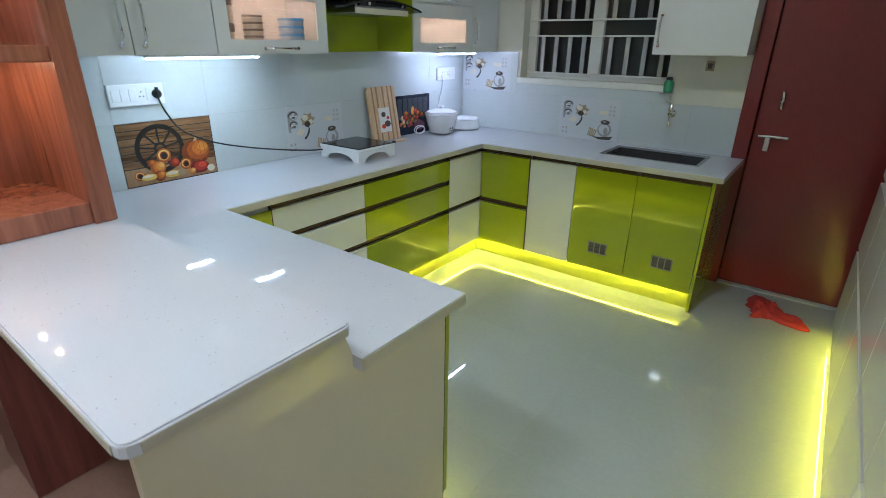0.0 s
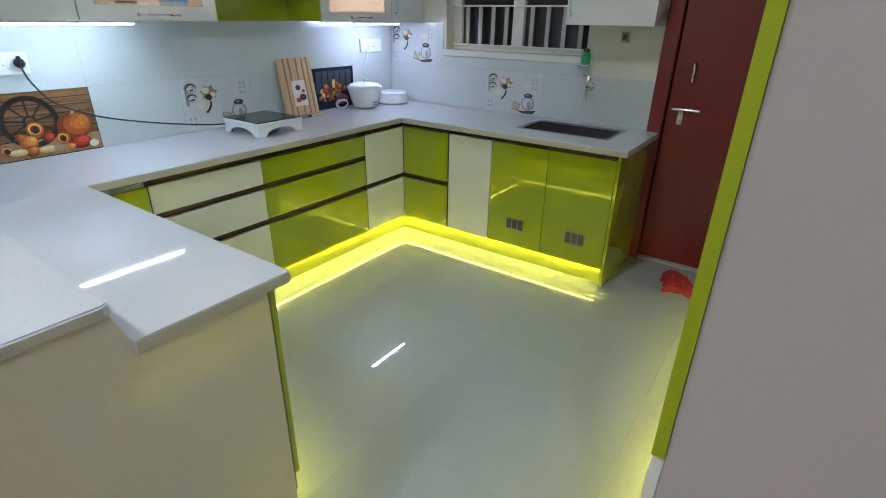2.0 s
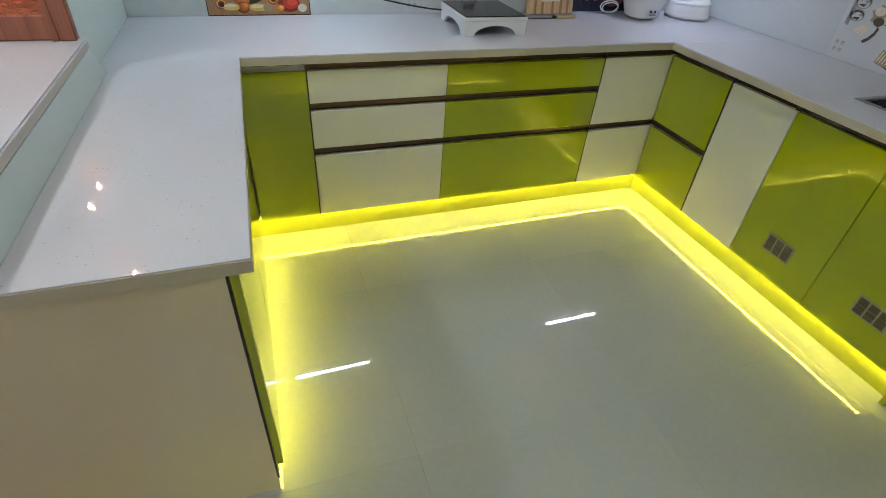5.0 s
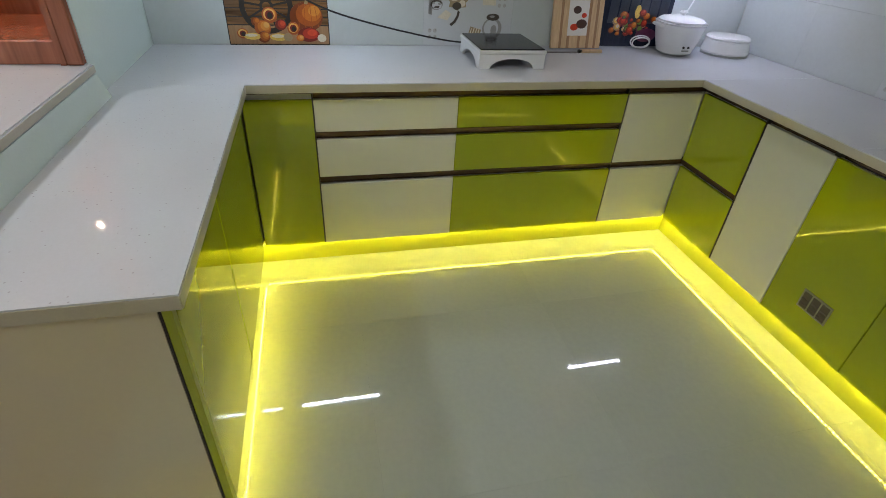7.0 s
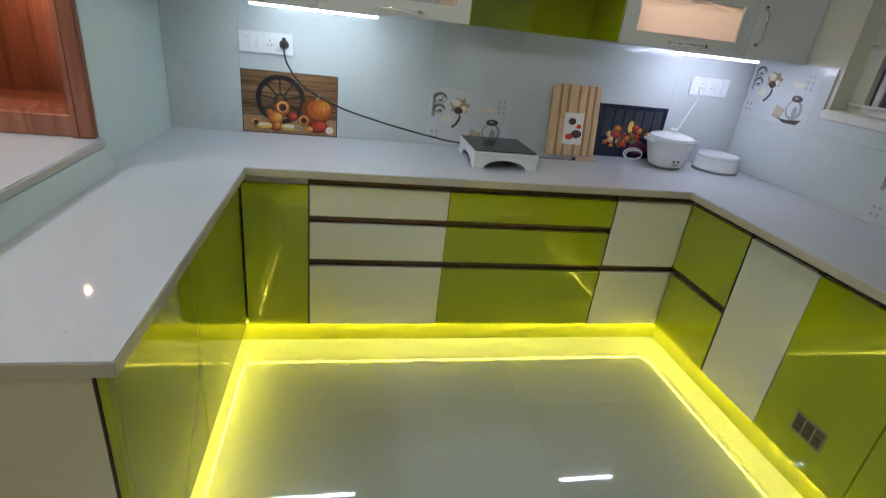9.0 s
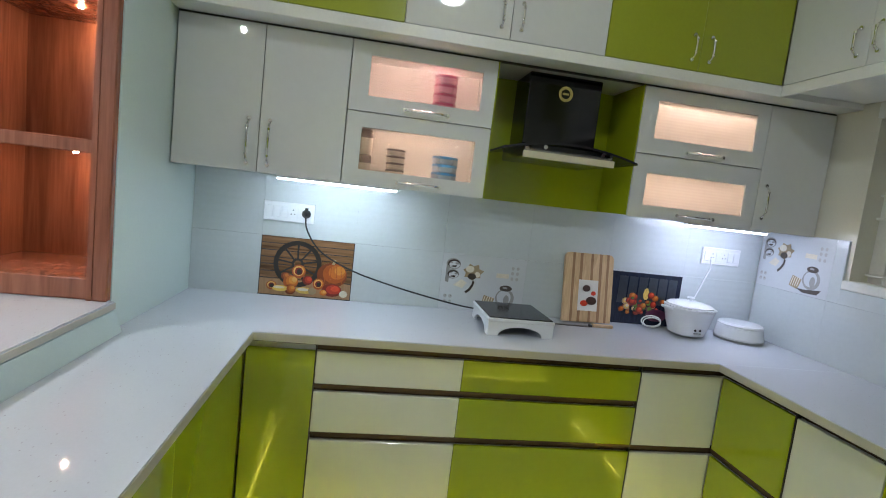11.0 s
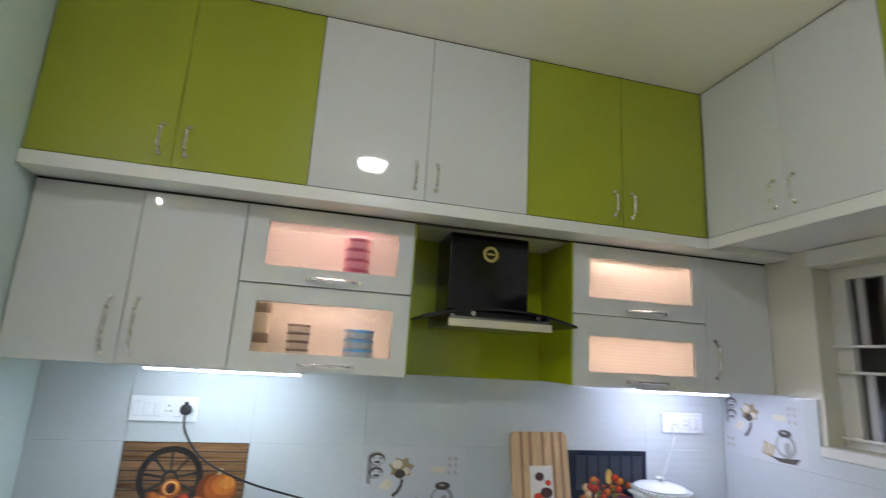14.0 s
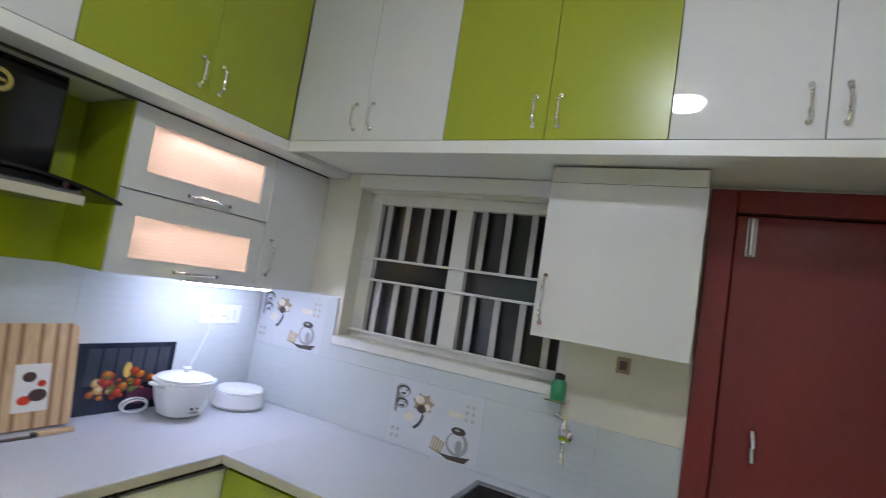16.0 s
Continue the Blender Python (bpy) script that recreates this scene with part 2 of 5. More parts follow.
LED_YELLOW = glow("yellow led tape", (1.0, 0.85, 0.09), YELLOW)
LED_CEIL = glow("downlight diffuser", (0.87, 0.93, 1.0), CEIL)
LED_DINING = glow("dining downlight diffuser", (0.88, 0.94, 1.0), DINING)
LED_FAR = glow("far dining downlight diffuser", (0.88, 0.94, 1.0), DINING * 0.5)
LED_WARM = glow("warm spot", (1.0, 0.70, 0.44), WARM)
LED_INNER = glow("cabinet lamp", (1.0, 0.77, 0.65), INNER)


def flat(name, color, rough=0.3, var=0.12):
    return mat(name, color, rough, var=var, scale=30, fine=150, bump=0.0)


INK = flat("printed dark brown", (0.06, 0.045, 0.036))
INKBLACK = flat("printed black", (0.012, 0.009, 0.008))
INKGREY = flat("printed grey", (0.30, 0.29, 0.28))
INKSOFT = flat("printed pale grey", (0.42, 0.41, 0.40))
INKTAN = flat("printed tan", (0.33, 0.25, 0.145))
INKCREAM = flat("printed cream", (0.66, 0.60, 0.48))
TOMATO = flat("printed red", (0.55, 0.04, 0.015), var=0.3)
LEAF = flat("printed green", (0.10, 0.20, 0.03), var=0.3)
CORN = flat("printed yellow", (0.66, 0.45, 0.10), var=0.25)
PURPLE = flat("printed purple", (0.10, 0.02, 0.06), var=0.3)
NAVY = mat("printed dark blue planks", (0.014, 0.018, 0.035), 0.2, var=0.5, scale=14, fine=60, bump=0.0, stretch=(1, 3, 0.3))
PLANKPRINT = wood("printed brown planks", (0.035, 0.015, 0.007), (0.30, 0.165, 0.080), 0.2, axis=1, scale=18)
ORANGES = [flat("printed orange shade", c, var=0.15) for c in ((0.17, 0.030, 0.004), (0.34, 0.075, 0.008), (0.50, 0.14, 0.015), (0.62, 0.24, 0.035), (0.70, 0.38, 0.10))]
REDS = [flat("printed red shade", c, var=0.15) for c in ((0.16, 0.010, 0.006), (0.38, 0.025, 0.010), (0.58, 0.060, 0.022), (0.68, 0.20, 0.09))]
PAPER = flat("paper label", (0.72, 0.70, 0.66), var=0.04)
PINK = flat("pink plastic", (0.80, 0.30, 0.38), var=0.05)
DEEPPINK = flat("deep pink plastic", (0.48, 0.05, 0.13), var=0.05)
PALEBLUE = flat("pale blue plastic", (0.45, 0.55, 0.66), var=0.05)
BLUE = flat("blue plastic", (0.13, 0.36, 0.66), var=0.05)
BROWN = flat("brown plastic", (0.07, 0.035, 0.03), var=0.1)
GREENPLASTIC = flat("green plastic", (0.03, 0.25, 0.10), var=0.1)


# ---- building helpers ----
ORIGIN = {}


def thing(name, at, label, category, group="", kind=""):
    ob = new(name)
    ob.empty_display_size = 0.05
    ob.location = at
    ORIGIN[ob] = Vector(at)
    return tagged(ob, label, category, group, kind)


def link(name, bm, material, parent=None, label="", smooth=False):
    me = bpy.data.meshes.new(name)
    o = ORIGIN.get(parent, Vector((0, 0, 0)))
    bmesh.ops.translate(bm, verts=bm.verts, vec=-o)
    bmesh.ops.recalc_face_normals(bm, faces=bm.faces)
    bm.to_mesh(me)
    bm.free()
    for m in (material if isinstance(material, (list, tuple)) else [material]):
        me.materials.append(m)
    if smooth:
        for p in me.polygons:
            p.use_smooth = True
        me.set_sharp_from_angle(angle=radians(40))
    ob = new(name, me)
    if parent is not None:
        ob.parent = parent
        ORIGIN[ob] = o
    if label:
        ob["label"] = label
    return ob


def part(name, bm, material, parent, label="", smooth=False):
    return link(name, bm, material, parent, label, smooth)


def solo(name, bm, material, label="", category="", kind="", smooth=False, group=""):
    """A thing or a piece of the setting that is one mesh, with its origin at its base."""
    lo = [min(v.co[i] for v in bm.verts) for i in range(3)]
    hi = [max(v.co[i] for v in bm.verts) for i in range(3)]
    o = Vector(((lo[0] + hi[0]) / 2, (lo[1] + hi[1]) / 2, lo[2]))
    bmesh.ops.translate(bm, verts=bm.verts, vec=-o)
    ob = link(name, bm, material, None, "", smooth)
    ob.location = o
    ORIGIN[ob] = o
    return tagged(ob, label, category, group, kind)


def box(x0, x1, y0, y1, z0, z1, bevel=0.0, bm=None, seg=1):
    own = bmesh.new()
    bmesh.ops.create_cube(own, size=1)
    for v in own.verts:
        v.co = ((x0 + x1) / 2 + v.co.x * (x1 - x0), (y0 + y1) / 2 + v.co.y * (y1 - y0), (z0 + z1) / 2 + v.co.z * (z1 - z0))
    if bevel:
        bmesh.ops.bevel(own, geom=own.edges[:], offset=bevel, segments=seg, affect="EDGES", profile=0.5)
    return join(bm, own)


def join(bm, own):
    if bm is None:
        return own
    me = bpy.data.meshes.new("tmp")
    own.to_mesh(me)
    own.free()
    bm.from_mesh(me)
    bpy.data.meshes.remove(me)
    return bm


def move(bm, m):
    bmesh.ops.transform(bm, matrix=m, verts=bm.verts)
    return bm


def tube(points, r, seg=10, bm=None, closed=False):
    """A round bar along a line of points."""
    own = bmesh.new()
    pts = [Vector(p) for p in points]
    rings = []
    n = len(pts)
    up = Vector((0.31, 0.17, 0.93))
    for i, p in enumerate(pts):
        a = pts[i - 1] if i or closed else p
        b = pts[(i + 1) % n] if i < n - 1 or closed else p
        d = (b - a).normalized()
        u = d.cross(up).normalized()
        w = d.cross(u)
        rings.append([own.verts.new(p + r * (math.cos(2 * math.pi * k / seg) * u + math.sin(2 * math.pi * k / seg) * w)) for k in range(seg)])
    for i in range(n if closed else n - 1):
        a, b = rings[i], rings[(i + 1) % n]
        for k in range(seg):
            own.faces.new((a[k], a[(k + 1) % seg], b[(k + 1) % seg], b[k]))
    if not closed:
        own.faces.new(rings[0])
        own.faces.new(rings[-1])
    return join(bm, own)


def lathe(profile, seg=32, at=(0, 0, 0), squash=1.0, power=2.0, bm=None):
    """A body turned from (radius, height) pairs; a higher power squares it off."""
    own = bmesh.new()
    rings = []
    for r, z in profile:
        ring = []
        for k in range(seg):
            a = 2 * math.pi * k / seg
            c, s = math.cos(a), math.sin(a)
            f = 1.0 / (abs(c) ** power + abs(s) ** power) ** (1 / power)
            ring.append(own.verts.new((at[0] + r * f * c, at[1] + r * f * s * squash, at[2] + z)))
        rings.append(ring)
    for a, b in zip(rings, rings[1:]):
        for k in range(seg):
            own.faces.new((a[k], a[(k + 1) % seg], b[(k + 1) % seg], b[k]))
    own.faces.new(rings[0])
    own.faces.new(rings[-1])
    return join(bm, own)


def prism(outline, axis, a, b, bm=None):
    """A flat outline, given as pairs, drawn out along an axis from a to b."""
    own = bmesh.new()

    def at(p, d):
        return {"x": (d, p[0], p[1]), "y": (p[0], d, p[1]), "z": (p[0], p[1], d)}[axis]
    lo = [own.verts.new(at(p, a)) for p in outline]
    hi = [own.verts.new(at(p, b)) for p in outline]
    own.faces.new(lo)
    own.faces.new(hi)
    n = len(outline)
    for i in range(n):
        own.faces.new((lo[i], lo[(i + 1) % n], hi[(i + 1) % n], hi[i]))
    return join(bm, own)


def oval(cx, cy, rx, ry, n=20, start=0.0, end=2 * math.pi):
    return [(cx + rx * math.cos(start + (end - start) * k / n), cy + ry * math.sin(start + (end - start) * k / n)) for k in range(n)]


def ring_outline(bm, axis, cx, cy, r0, r1, a, b, squash=1.0, start=0.0, end=360.0, n=28):
    """A flat ring or arc drawn out along an axis."""
    s, e = radians(start), radians(end)
    for k in range(n):
        t0, t1 = s + (e - s) * k / n, s + (e - s) * (k + 1) / n
        quad = [(cx + r * math.cos(t), cy + r * squash * math.sin(t)) for r, t in ((r0, t0), (r1, t0), (r1, t1), (r0, t1))]
        prism(quad, axis, a, b, bm)
    return bm


# the plan: faces of the walls, fronts of the units, levels
HOB, WIN, LEFT, RIGHT = -1.51, 5.07, 1.995, 1.97
TOP, CEIL_Z = 0.86, 2.83
FX, FY, PY = -0.897, 4.465, 2.410
T = 0.018


# ---- the setting ----
solo("wall_west", box(HOB - 0.2, HOB, LEFT - 0.2, WIN + 0.25, 0, CEIL_Z), OFFWHITE, "off-white plastered wall behind the worktop", "wall", "structure")
# window wall, with the window's and the door's openings
WX0, WX1, WZ0, WZ1 = -0.955, 0.16, 1.275, 2.02
DX0, DX1, DZ = 0.615, 1.62, 2.085
b = box(HOB, WX0, WIN, WIN + 0.25, 0, CEIL_Z)
box(WX0, WX1, WIN, WIN + 0.25, 0, WZ0, 0, b)
box(WX0, WX1, WIN, WIN + 0.25, WZ1, CEIL_Z, 0, b)
box(WX1, DX0, WIN, WIN + 0.25, 0, CEIL_Z, 0, b)
box(DX0, DX1, WIN, WIN + 0.25, DZ, CEIL_Z, 0, b)
box(DX1, RIGHT + 0.2, WIN, WIN + 0.25, 0, CEIL_Z, 0, b)
solo("wall_north", b, IVORY, "ivory painted wall with a window and a door", "wall", "structure")
solo("wall_east", box(RIGHT, RIGHT + 0.2, 2.32, WIN, 0, CEIL_Z), OFFWHITE, "off-white painted wall behind the tall unit", "wall", "structure")
# pale wall between the display unit and the worktop
solo("wall_south", box(HOB, -0.755, LEFT - 0.045, LEFT, 0, CEIL_Z), PALE, "pale aqua painted wall beside the worktop", "wall", "structure")
solo("wall_header", box(-0.755, -0.60, 0.9, LEFT, 2.50, CEIL_Z), PALE, "pale aqua wall above the wooden display unit", "wall", "structure")
solo("half_wall", prism([(LEFT - 0.09, 0.0), (2.0335, 0.0), (2.0335, 0.862), (2.0085, 0.935), (LEFT - 0.09, 0.935)], "x", -0.7525, 0.306), PALE, "pale aqua half wall under the raised bar top", "wall", "structure")
# the dining side, closed
solo("wall_dining_west", box(-3.0, -2.8, -2.6, LEFT - 0.10, 0, CEIL_Z), OFFWHITE, "off-white wall of the dining side", "wall", "structure")
solo("wall_dining_south", box(-3.0, 3.6, -2.8, -2.6, 0, CEIL_Z), OFFWHITE, "off-white wall of the dining side", "wall", "structure")
solo("wall_dining_east", box(3.4, 3.6, -2.6, 2.52, 0, CEIL_Z), OFFWHITE, "off-white wall of the dining side", "wall", "structure")
solo("wall_dining_north", box(RIGHT + 0.0, 3.4, 2.32, 2.52, 0, CEIL_Z), OFFWHITE, "off-white wall of the dining side", "wall", "structure")
solo("wall_dining_back", box(-2.8, HOB, LEFT - 0.10, LEFT, 0, CEIL_Z), OFFWHITE, "off-white wall of the dining side", "wall", "structure")
solo("ceiling", box(-3.0, 3.6, -2.8, WIN + 0.25, CEIL_Z, CEIL_Z + 0.15), CEILING, "cream painted flat ceiling", "ceiling", "structure")

# floor bed; its tiles follow last
floor = solo("floor", box(-3.0, 3.6, -2.8, WIN + 0.25, -0.12, -0.012), GROUT, "polished grey-green vitrified tile floor", "floor", "structure")


# ---- base units ----
def front(parent, name, plane, a, b, z0, z1, material, seam=0.0015):
    """A door or drawer front. plane: 'x' faces +x at FX, 'y' faces -y at FY, 'p' faces +y at PY."""
    s = seam
    if plane == "x":
        bm = box(FX - T, FX, a + s, b - s, z0, z1, 0.0015)
    elif plane == "y":
        bm = box(a + s, b - s, FY, FY + T, z0, z1, 0.0015)
    else:
        bm = box(a + s, b - s, PY - T, PY, z0, z1, 0.0015)
    return part(name, bm, material, parent)


def profile(parent, plane, a, b, z0, z1):
    """The recessed bronze grip channel above a front: a dark back and a thin lip."""
    if plane == "x":
        bm = box(FX - 0.030, FX - 0.024, a, b, z0, z1)
        box(FX - 0.024, FX - 0.001, a, b, z1 - 0.006, z1 - 0.001, 0, bm)
        box(FX - 0.006, FX - 0.0015, a, b, z1 - 0.012, z1 - 0.001, 0, bm)
    elif plane == "y":
        bm = box(a, b, FY + 0.024, FY + 0.030, z0, z1)
        box(a, b, FY + 0.001, FY + 0.024, z1 - 0.006, z1 - 0.001, 0, bm)
        box(a, b, FY + 0.0015, FY + 0.006, z1 - 0.012, z1 - 0.001, 0, bm)
    else:
        bm = box(a, b, PY - 0.030, PY - 0.024, z0, z1)
        box(a, b, PY - 0.024, PY - 0.001, z1 - 0.006, z1 - 0.001, 0, bm)
    return part("handle_profile", bm, PROFILE, parent, "dark bronze grip profile")


ZB, ZT = 0.118, 0.788
G1, G2 = (0.622, 0.656), (0.418, 0.454)
KICK = 0.050

# hob run
u = thing("base_cabinet", (HOB + 0.3, 2.54, 0), "lime green gloss base cabinet in the corner by the half wall", "cabinet", "base cabinets")
part("body", box(HOB + 0.01, FX - T - 0.002, PY + 0.002, 2.679, 0.118, 0.825), CARCASS, u)
front(u, "door", "x", PY + 0.004, 2.68, ZB, ZT, GREEN)
profile(u, "x", PY, 2.68, ZT, 0.825)

u = thing("drawer_cabinet", (HOB + 0.3, 3.37, 0), "three-drawer base cabinet with cream and lime green gloss fronts", "cabinet", "base cabinets")
part("body", box(HOB + 0.01, FX - 0.032, 2.681, 4.069, 0.118, 0.825), CARCASS, u)
for z0, z1 in ((ZB, G2[0]), (G2[1], G1[0]), (G1[1], ZT)):
    d = front(u, "drawer_front", "x", 2.682, 3.276, z0, z1, CREAM, 0.0008)
    d["label"] = "cream gloss drawer front"
    d = front(u, "drawer_front", "x", 3.276, 4.069, z0, z1, GREEN, 0.0008)
    d["label"] = "lime green gloss drawer front"
profile(u, "x", 2.682, 4.069, *G2)
profile(u, "x", 2.682, 4.069, *G1)
profile(u, "x", 2.682, 4.069, ZT, 0.825)
for y in (2.680, 4.070):
    part("edge_strip", box(FX - 0.02, FX - 0.0005, y - 0.003, y + 0.003, 0.118, 0.825), EDGE, u, "dark edge strip")

u = thing("corner_cabinet", (HOB + 0.3, 4.7, 0), "inner corner base cabinet with cream and lime green gloss fronts", "cabinet", "base cabinets")
part("body", box(HOB + 0.01, FX - 0.032, 4.071, WIN - 0.01, 0.118, 0.825), CARCASS, u)
part("body", box(FX - 0.031, -0.505, FY + 0.032, WIN - 0.01, 0.118, 0.825), CARCASS, u)
for z0, z1 in ((ZB, G2[0]), (G2[1], ZT)):
    front(u, "door", "x", 4.073, FY - 0.001, z0, z1, CREAM)["label"] = "cream gloss corner door"
    front(u, "door", "y", FX + 0.001, -0.506, z0, z1, GREEN)["label"] = "lime green gloss corner door"
profile(u, "x", 4.073, FY + 0.028, *G2)
profile(u, "x", 4.073, FY + 0.028, ZT, 0.825)
profile(u, "y", FX - 0.028, -0.506, *G2)
profile(u, "y", FX - 0.028, -0.506, ZT, 0.825)
part("edge_strip", box(-0.506, -0.500, FY + 0.0005, FY + 0.02, 0.118, 0.825), EDGE, u, "dark edge strip")

u = thing("base_cabinet", (-0.33, 4.75, 0), "cream gloss base cabinet with a bronze grip profile", "cabinet", "base cabinets")
part("body", box(-0.50, -0.168, FY + 0.032, WIN - 0.01, 0.118, 0.825), CARCASS, u)
front(u, "door", "y", -0.499, -0.167, ZB, ZT, CREAM)
profile(u, "y", -0.500, -0.167, ZT, 0.825)


def vent(parent, x, z):
    """A louvred vent: three tall recessed slots, each behind two slanted blades, in a thin olive frame."""
    fr = box(x - 0.064, x + 0.064, FY - 0.0035, FY - 0.0005, z - 0.041, z + 0.041, 0.0012)
    v = part("vent", fr, VENTFRAME, parent, "olive plastic louvred vent")
    for k in (-1, 0, 1):
        c = x + k * 0.040
        part("slot", box(c - 0.0165, c + 0.0165, FY - 0.0048, FY - 0.0036, z - 0.033, z + 0.033), VENTSLOT, v)
        for dz in (-0.016, 0.006):
            part("blade", prism([(FY - 0.0049, z + dz), (FY - 0.0085, z + dz - 0.004), (FY - 0.0085, z + dz - 0.006), (FY - 0.0049, z + dz - 0.002)], "x", c - 0.0155, c + 0.0155), VENTSLOT, v)


u = thing("sink_cabinet", (0.24, 4.75, 0), "lime green gloss sink cabinet with two louvred vents", "cabinet", "base cabinets")
for bx in (box(-0.166, -0.148, FY + 0.032, WIN - 0.01, 0.118, 0.825), box(-0.148, 0.632, WIN - 0.03, WIN - 0.01, 0.118, 0.825), box(-0.148, 0.632, FY + 0.032, WIN - 0.03, 0.118, 0.136)):
    part("body", bx, CARCASS, u)
part("end_panel", box(0.632, 0.650, FY - 0.001, WIN - 0.004, 0.002, 0.815, 0.001), GREEN, u, "lime green gloss end panel down to the floor")
front(u, "door", "y", -0.166, 0.224, ZB, ZT, GREEN)
front(u, "door", "y", 0.224, 0.631, ZB, ZT, GREEN)
profile(u, "y", -0.166, 0.631, ZT, 0.825)
vent(u, 0.036, 0.270)
vent(u, 0.446, 0.275)
for x in (-0.166, 0.226):
    part("clip", box(x - 0.012, x + 0.012, FY - 0.003, FY + 0.02, 0.792, 0.806, 0.002), EDGE, u, "small dark grip clip")

# peninsula run, fronts towards the kitchen
for a, bb, nm in ((FX + 0.002, -0.20, "lime green gloss peninsula cabinet beside the inner corner"), (-0.20, 0.306, "lime green gloss peninsula cabinet beside the beige end panel")):
    u = thing("base_cabinet", ((a + bb) / 2, 2.2, 0), nm, "cabinet", "base cabinets")
    part("body", box(a + 0.001, bb - 0.001, 2.035, PY - 0.032, 0.118, 0.825), CARCASS, u)
    front(u, "door", "p", a, bb, ZB, ZT, GREEN, 0.002)
    profile(u, "p", a, bb, ZT, 0.825)
part("edge_block", box(0.292, 0.306, PY - 0.022, PY - 0.001, 0.79, 0.814, 0.001), EDGE, u, "dark end cap of the grip profile")

u = thing("end_panel", (0.32, 2.0, 0), "beige laminate end panel closing the peninsula and bar", "panel")
outline = [(1.575, 0.0), (PY - 0.022, 0.0), (PY - 0.022, 0.825), (2.0345, 0.825), (2.0345, 0.862), (2.0095, 0.935), (1.575, 0.935)]
part("panel", prism(outline, "x", 0.308, 0.332), BEIGE, u)
part("edge_strip", box(0.308, 0.331, PY - 0.021, PY - 0.017, 0.05, 0.815), EDGE, u, "thin dark edge strip")
part("front_edge", box(0.308, 0.330, PY - 0.016, PY + 0.002, 0.118, 0.812, 0.001), MATTE_GREEN, u, "lime green edge of the last door")

# plinths, set back, and the led tape under the fronts
u = thing("plinth", (-0.95, 3.4, 0), "lime green plinth below the base cabinets", "plinth", kind="structure")
part("board", box(FX - KICK - T, FX - KICK, PY - KICK, FY + KICK, 0.0, 0.117), PLINTH, u)
part("board", box(FX - KICK, 0.631, FY + KICK, FY + KICK + T, 0.0, 0.117), PLINTH, u)
part("board", box(FX - KICK, 0.306, PY - KICK - T, PY - KICK, 0.0, 0.117), PLINTH, u)


RAIL = 0.1155


def led_tape(p, q):
    """A tape with its row of glowing diodes, fixed under the fronts and shining down."""
    p, q = Vector((*p, 0.0)), Vector((*q, 0.0))
    d = (q - p).normalized()
    n = int((q - p).length / 0.0175)
    lo, hi = [min(p[i], q[i]) for i in range(2)], [max(p[i], q[i]) for i in range(2)]
    if abs(d.x) > 0.5:
        strip = box(lo[0], hi[0], lo[1] - 0.005, lo[1] + 0.005, RAIL + 0.0012, RAIL + 0.0022)
    else:
        strip = box(lo[0] - 0.005, lo[0] + 0.005, lo[1], hi[1], RAIL + 0.0012, RAIL + 0.0022)
    u = thing("led_tape", (*(p + q).xy / 2, RAIL), "glowing yellow led tape under the cabinet fronts", "led strip", "yellow led tapes")
    part("tape", strip, PAPER, u)
    verts, faces = [], []
    for k in range(n):
        c = p + d * ((k + 0.5) * 0.0175)
        i = len(verts)
        for z in (RAIL - 0.0032, RAIL + 0.0010):
            verts += [(c.x - 0.0030, c.y - 0.0030, z), (c.x + 0.0030, c.y - 0.0030, z), (c.x + 0.0030, c.y + 0.0030, z), (c.x - 0.0030, c.y + 0.0030, z)]
        faces += [(i, i + 3, i + 2, i + 1), (i + 4, i + 5, i + 6, i + 7)] + [(i + j, i + (j + 1) % 4, i + 4 + (j + 1) % 4, i + 4 + j) for j in range(4)]
    me = bpy.data.meshes.new("diodes")
    me.from_pydata([Vector(v) - ORIGIN[u] for v in verts], [], faces)
    me.materials.append(LED_YELLOW)
    ob = new("diodes", me)
    ob.parent = u
    tagged(ob, "row of glowing yellow diodes", kind="stuff")


LK = 0.0255
led_tape((FX - LK, PY - LK + 0.008), (FX - LK, FY + LK - 0.008))
led_tape((FX - LK + 0.008, FY + LK), (0.62, FY + LK))
led_tape((FX - LK + 0.008, PY - LK), (0.295, PY - LK))

# worktop: one slab round the U, with the sink's cut-out
SX0, SX1, SY0, SY1 = -0.075, 0.505, 4.625, 4.965
ED = 0.864, 4.413, 2.443
u = thing("worktop", (-0.4, 3.5, 0.82), "white speckled quartz worktop running round three sides", "worktop", kind="structure")
Z0, Z1 = 0.826, TOP
part("slab", box(HOB + 0.002, -ED[0], LEFT + 0.002, WIN - 0.002, Z0, Z1, 0.0006), QUARTZ, u)
part("slab", prism([(-ED[0] + 0.0002, LEFT + 0.002), (-0.756, LEFT + 0.002), (-0.753, 2.0345), (0.362, 2.0345), (0.362, ED[2]), (-ED[0] + 0.0002, ED[2])], "z", Z0, Z1), QUARTZ, u)
for q in ((-ED[0] + 0.0002, SX0, ED[1], WIN - 0.002), (SX1, 0.690, ED[1], WIN - 0.002), (SX0 + 0.0002, SX1 - 0.0002, ED[1], SY0), (SX0 + 0.0002, SX1 - 0.0002, SY1, WIN - 0.002)):
    part("slab", box(*q, Z0, Z1, 0.0006), QUARTZ, u)

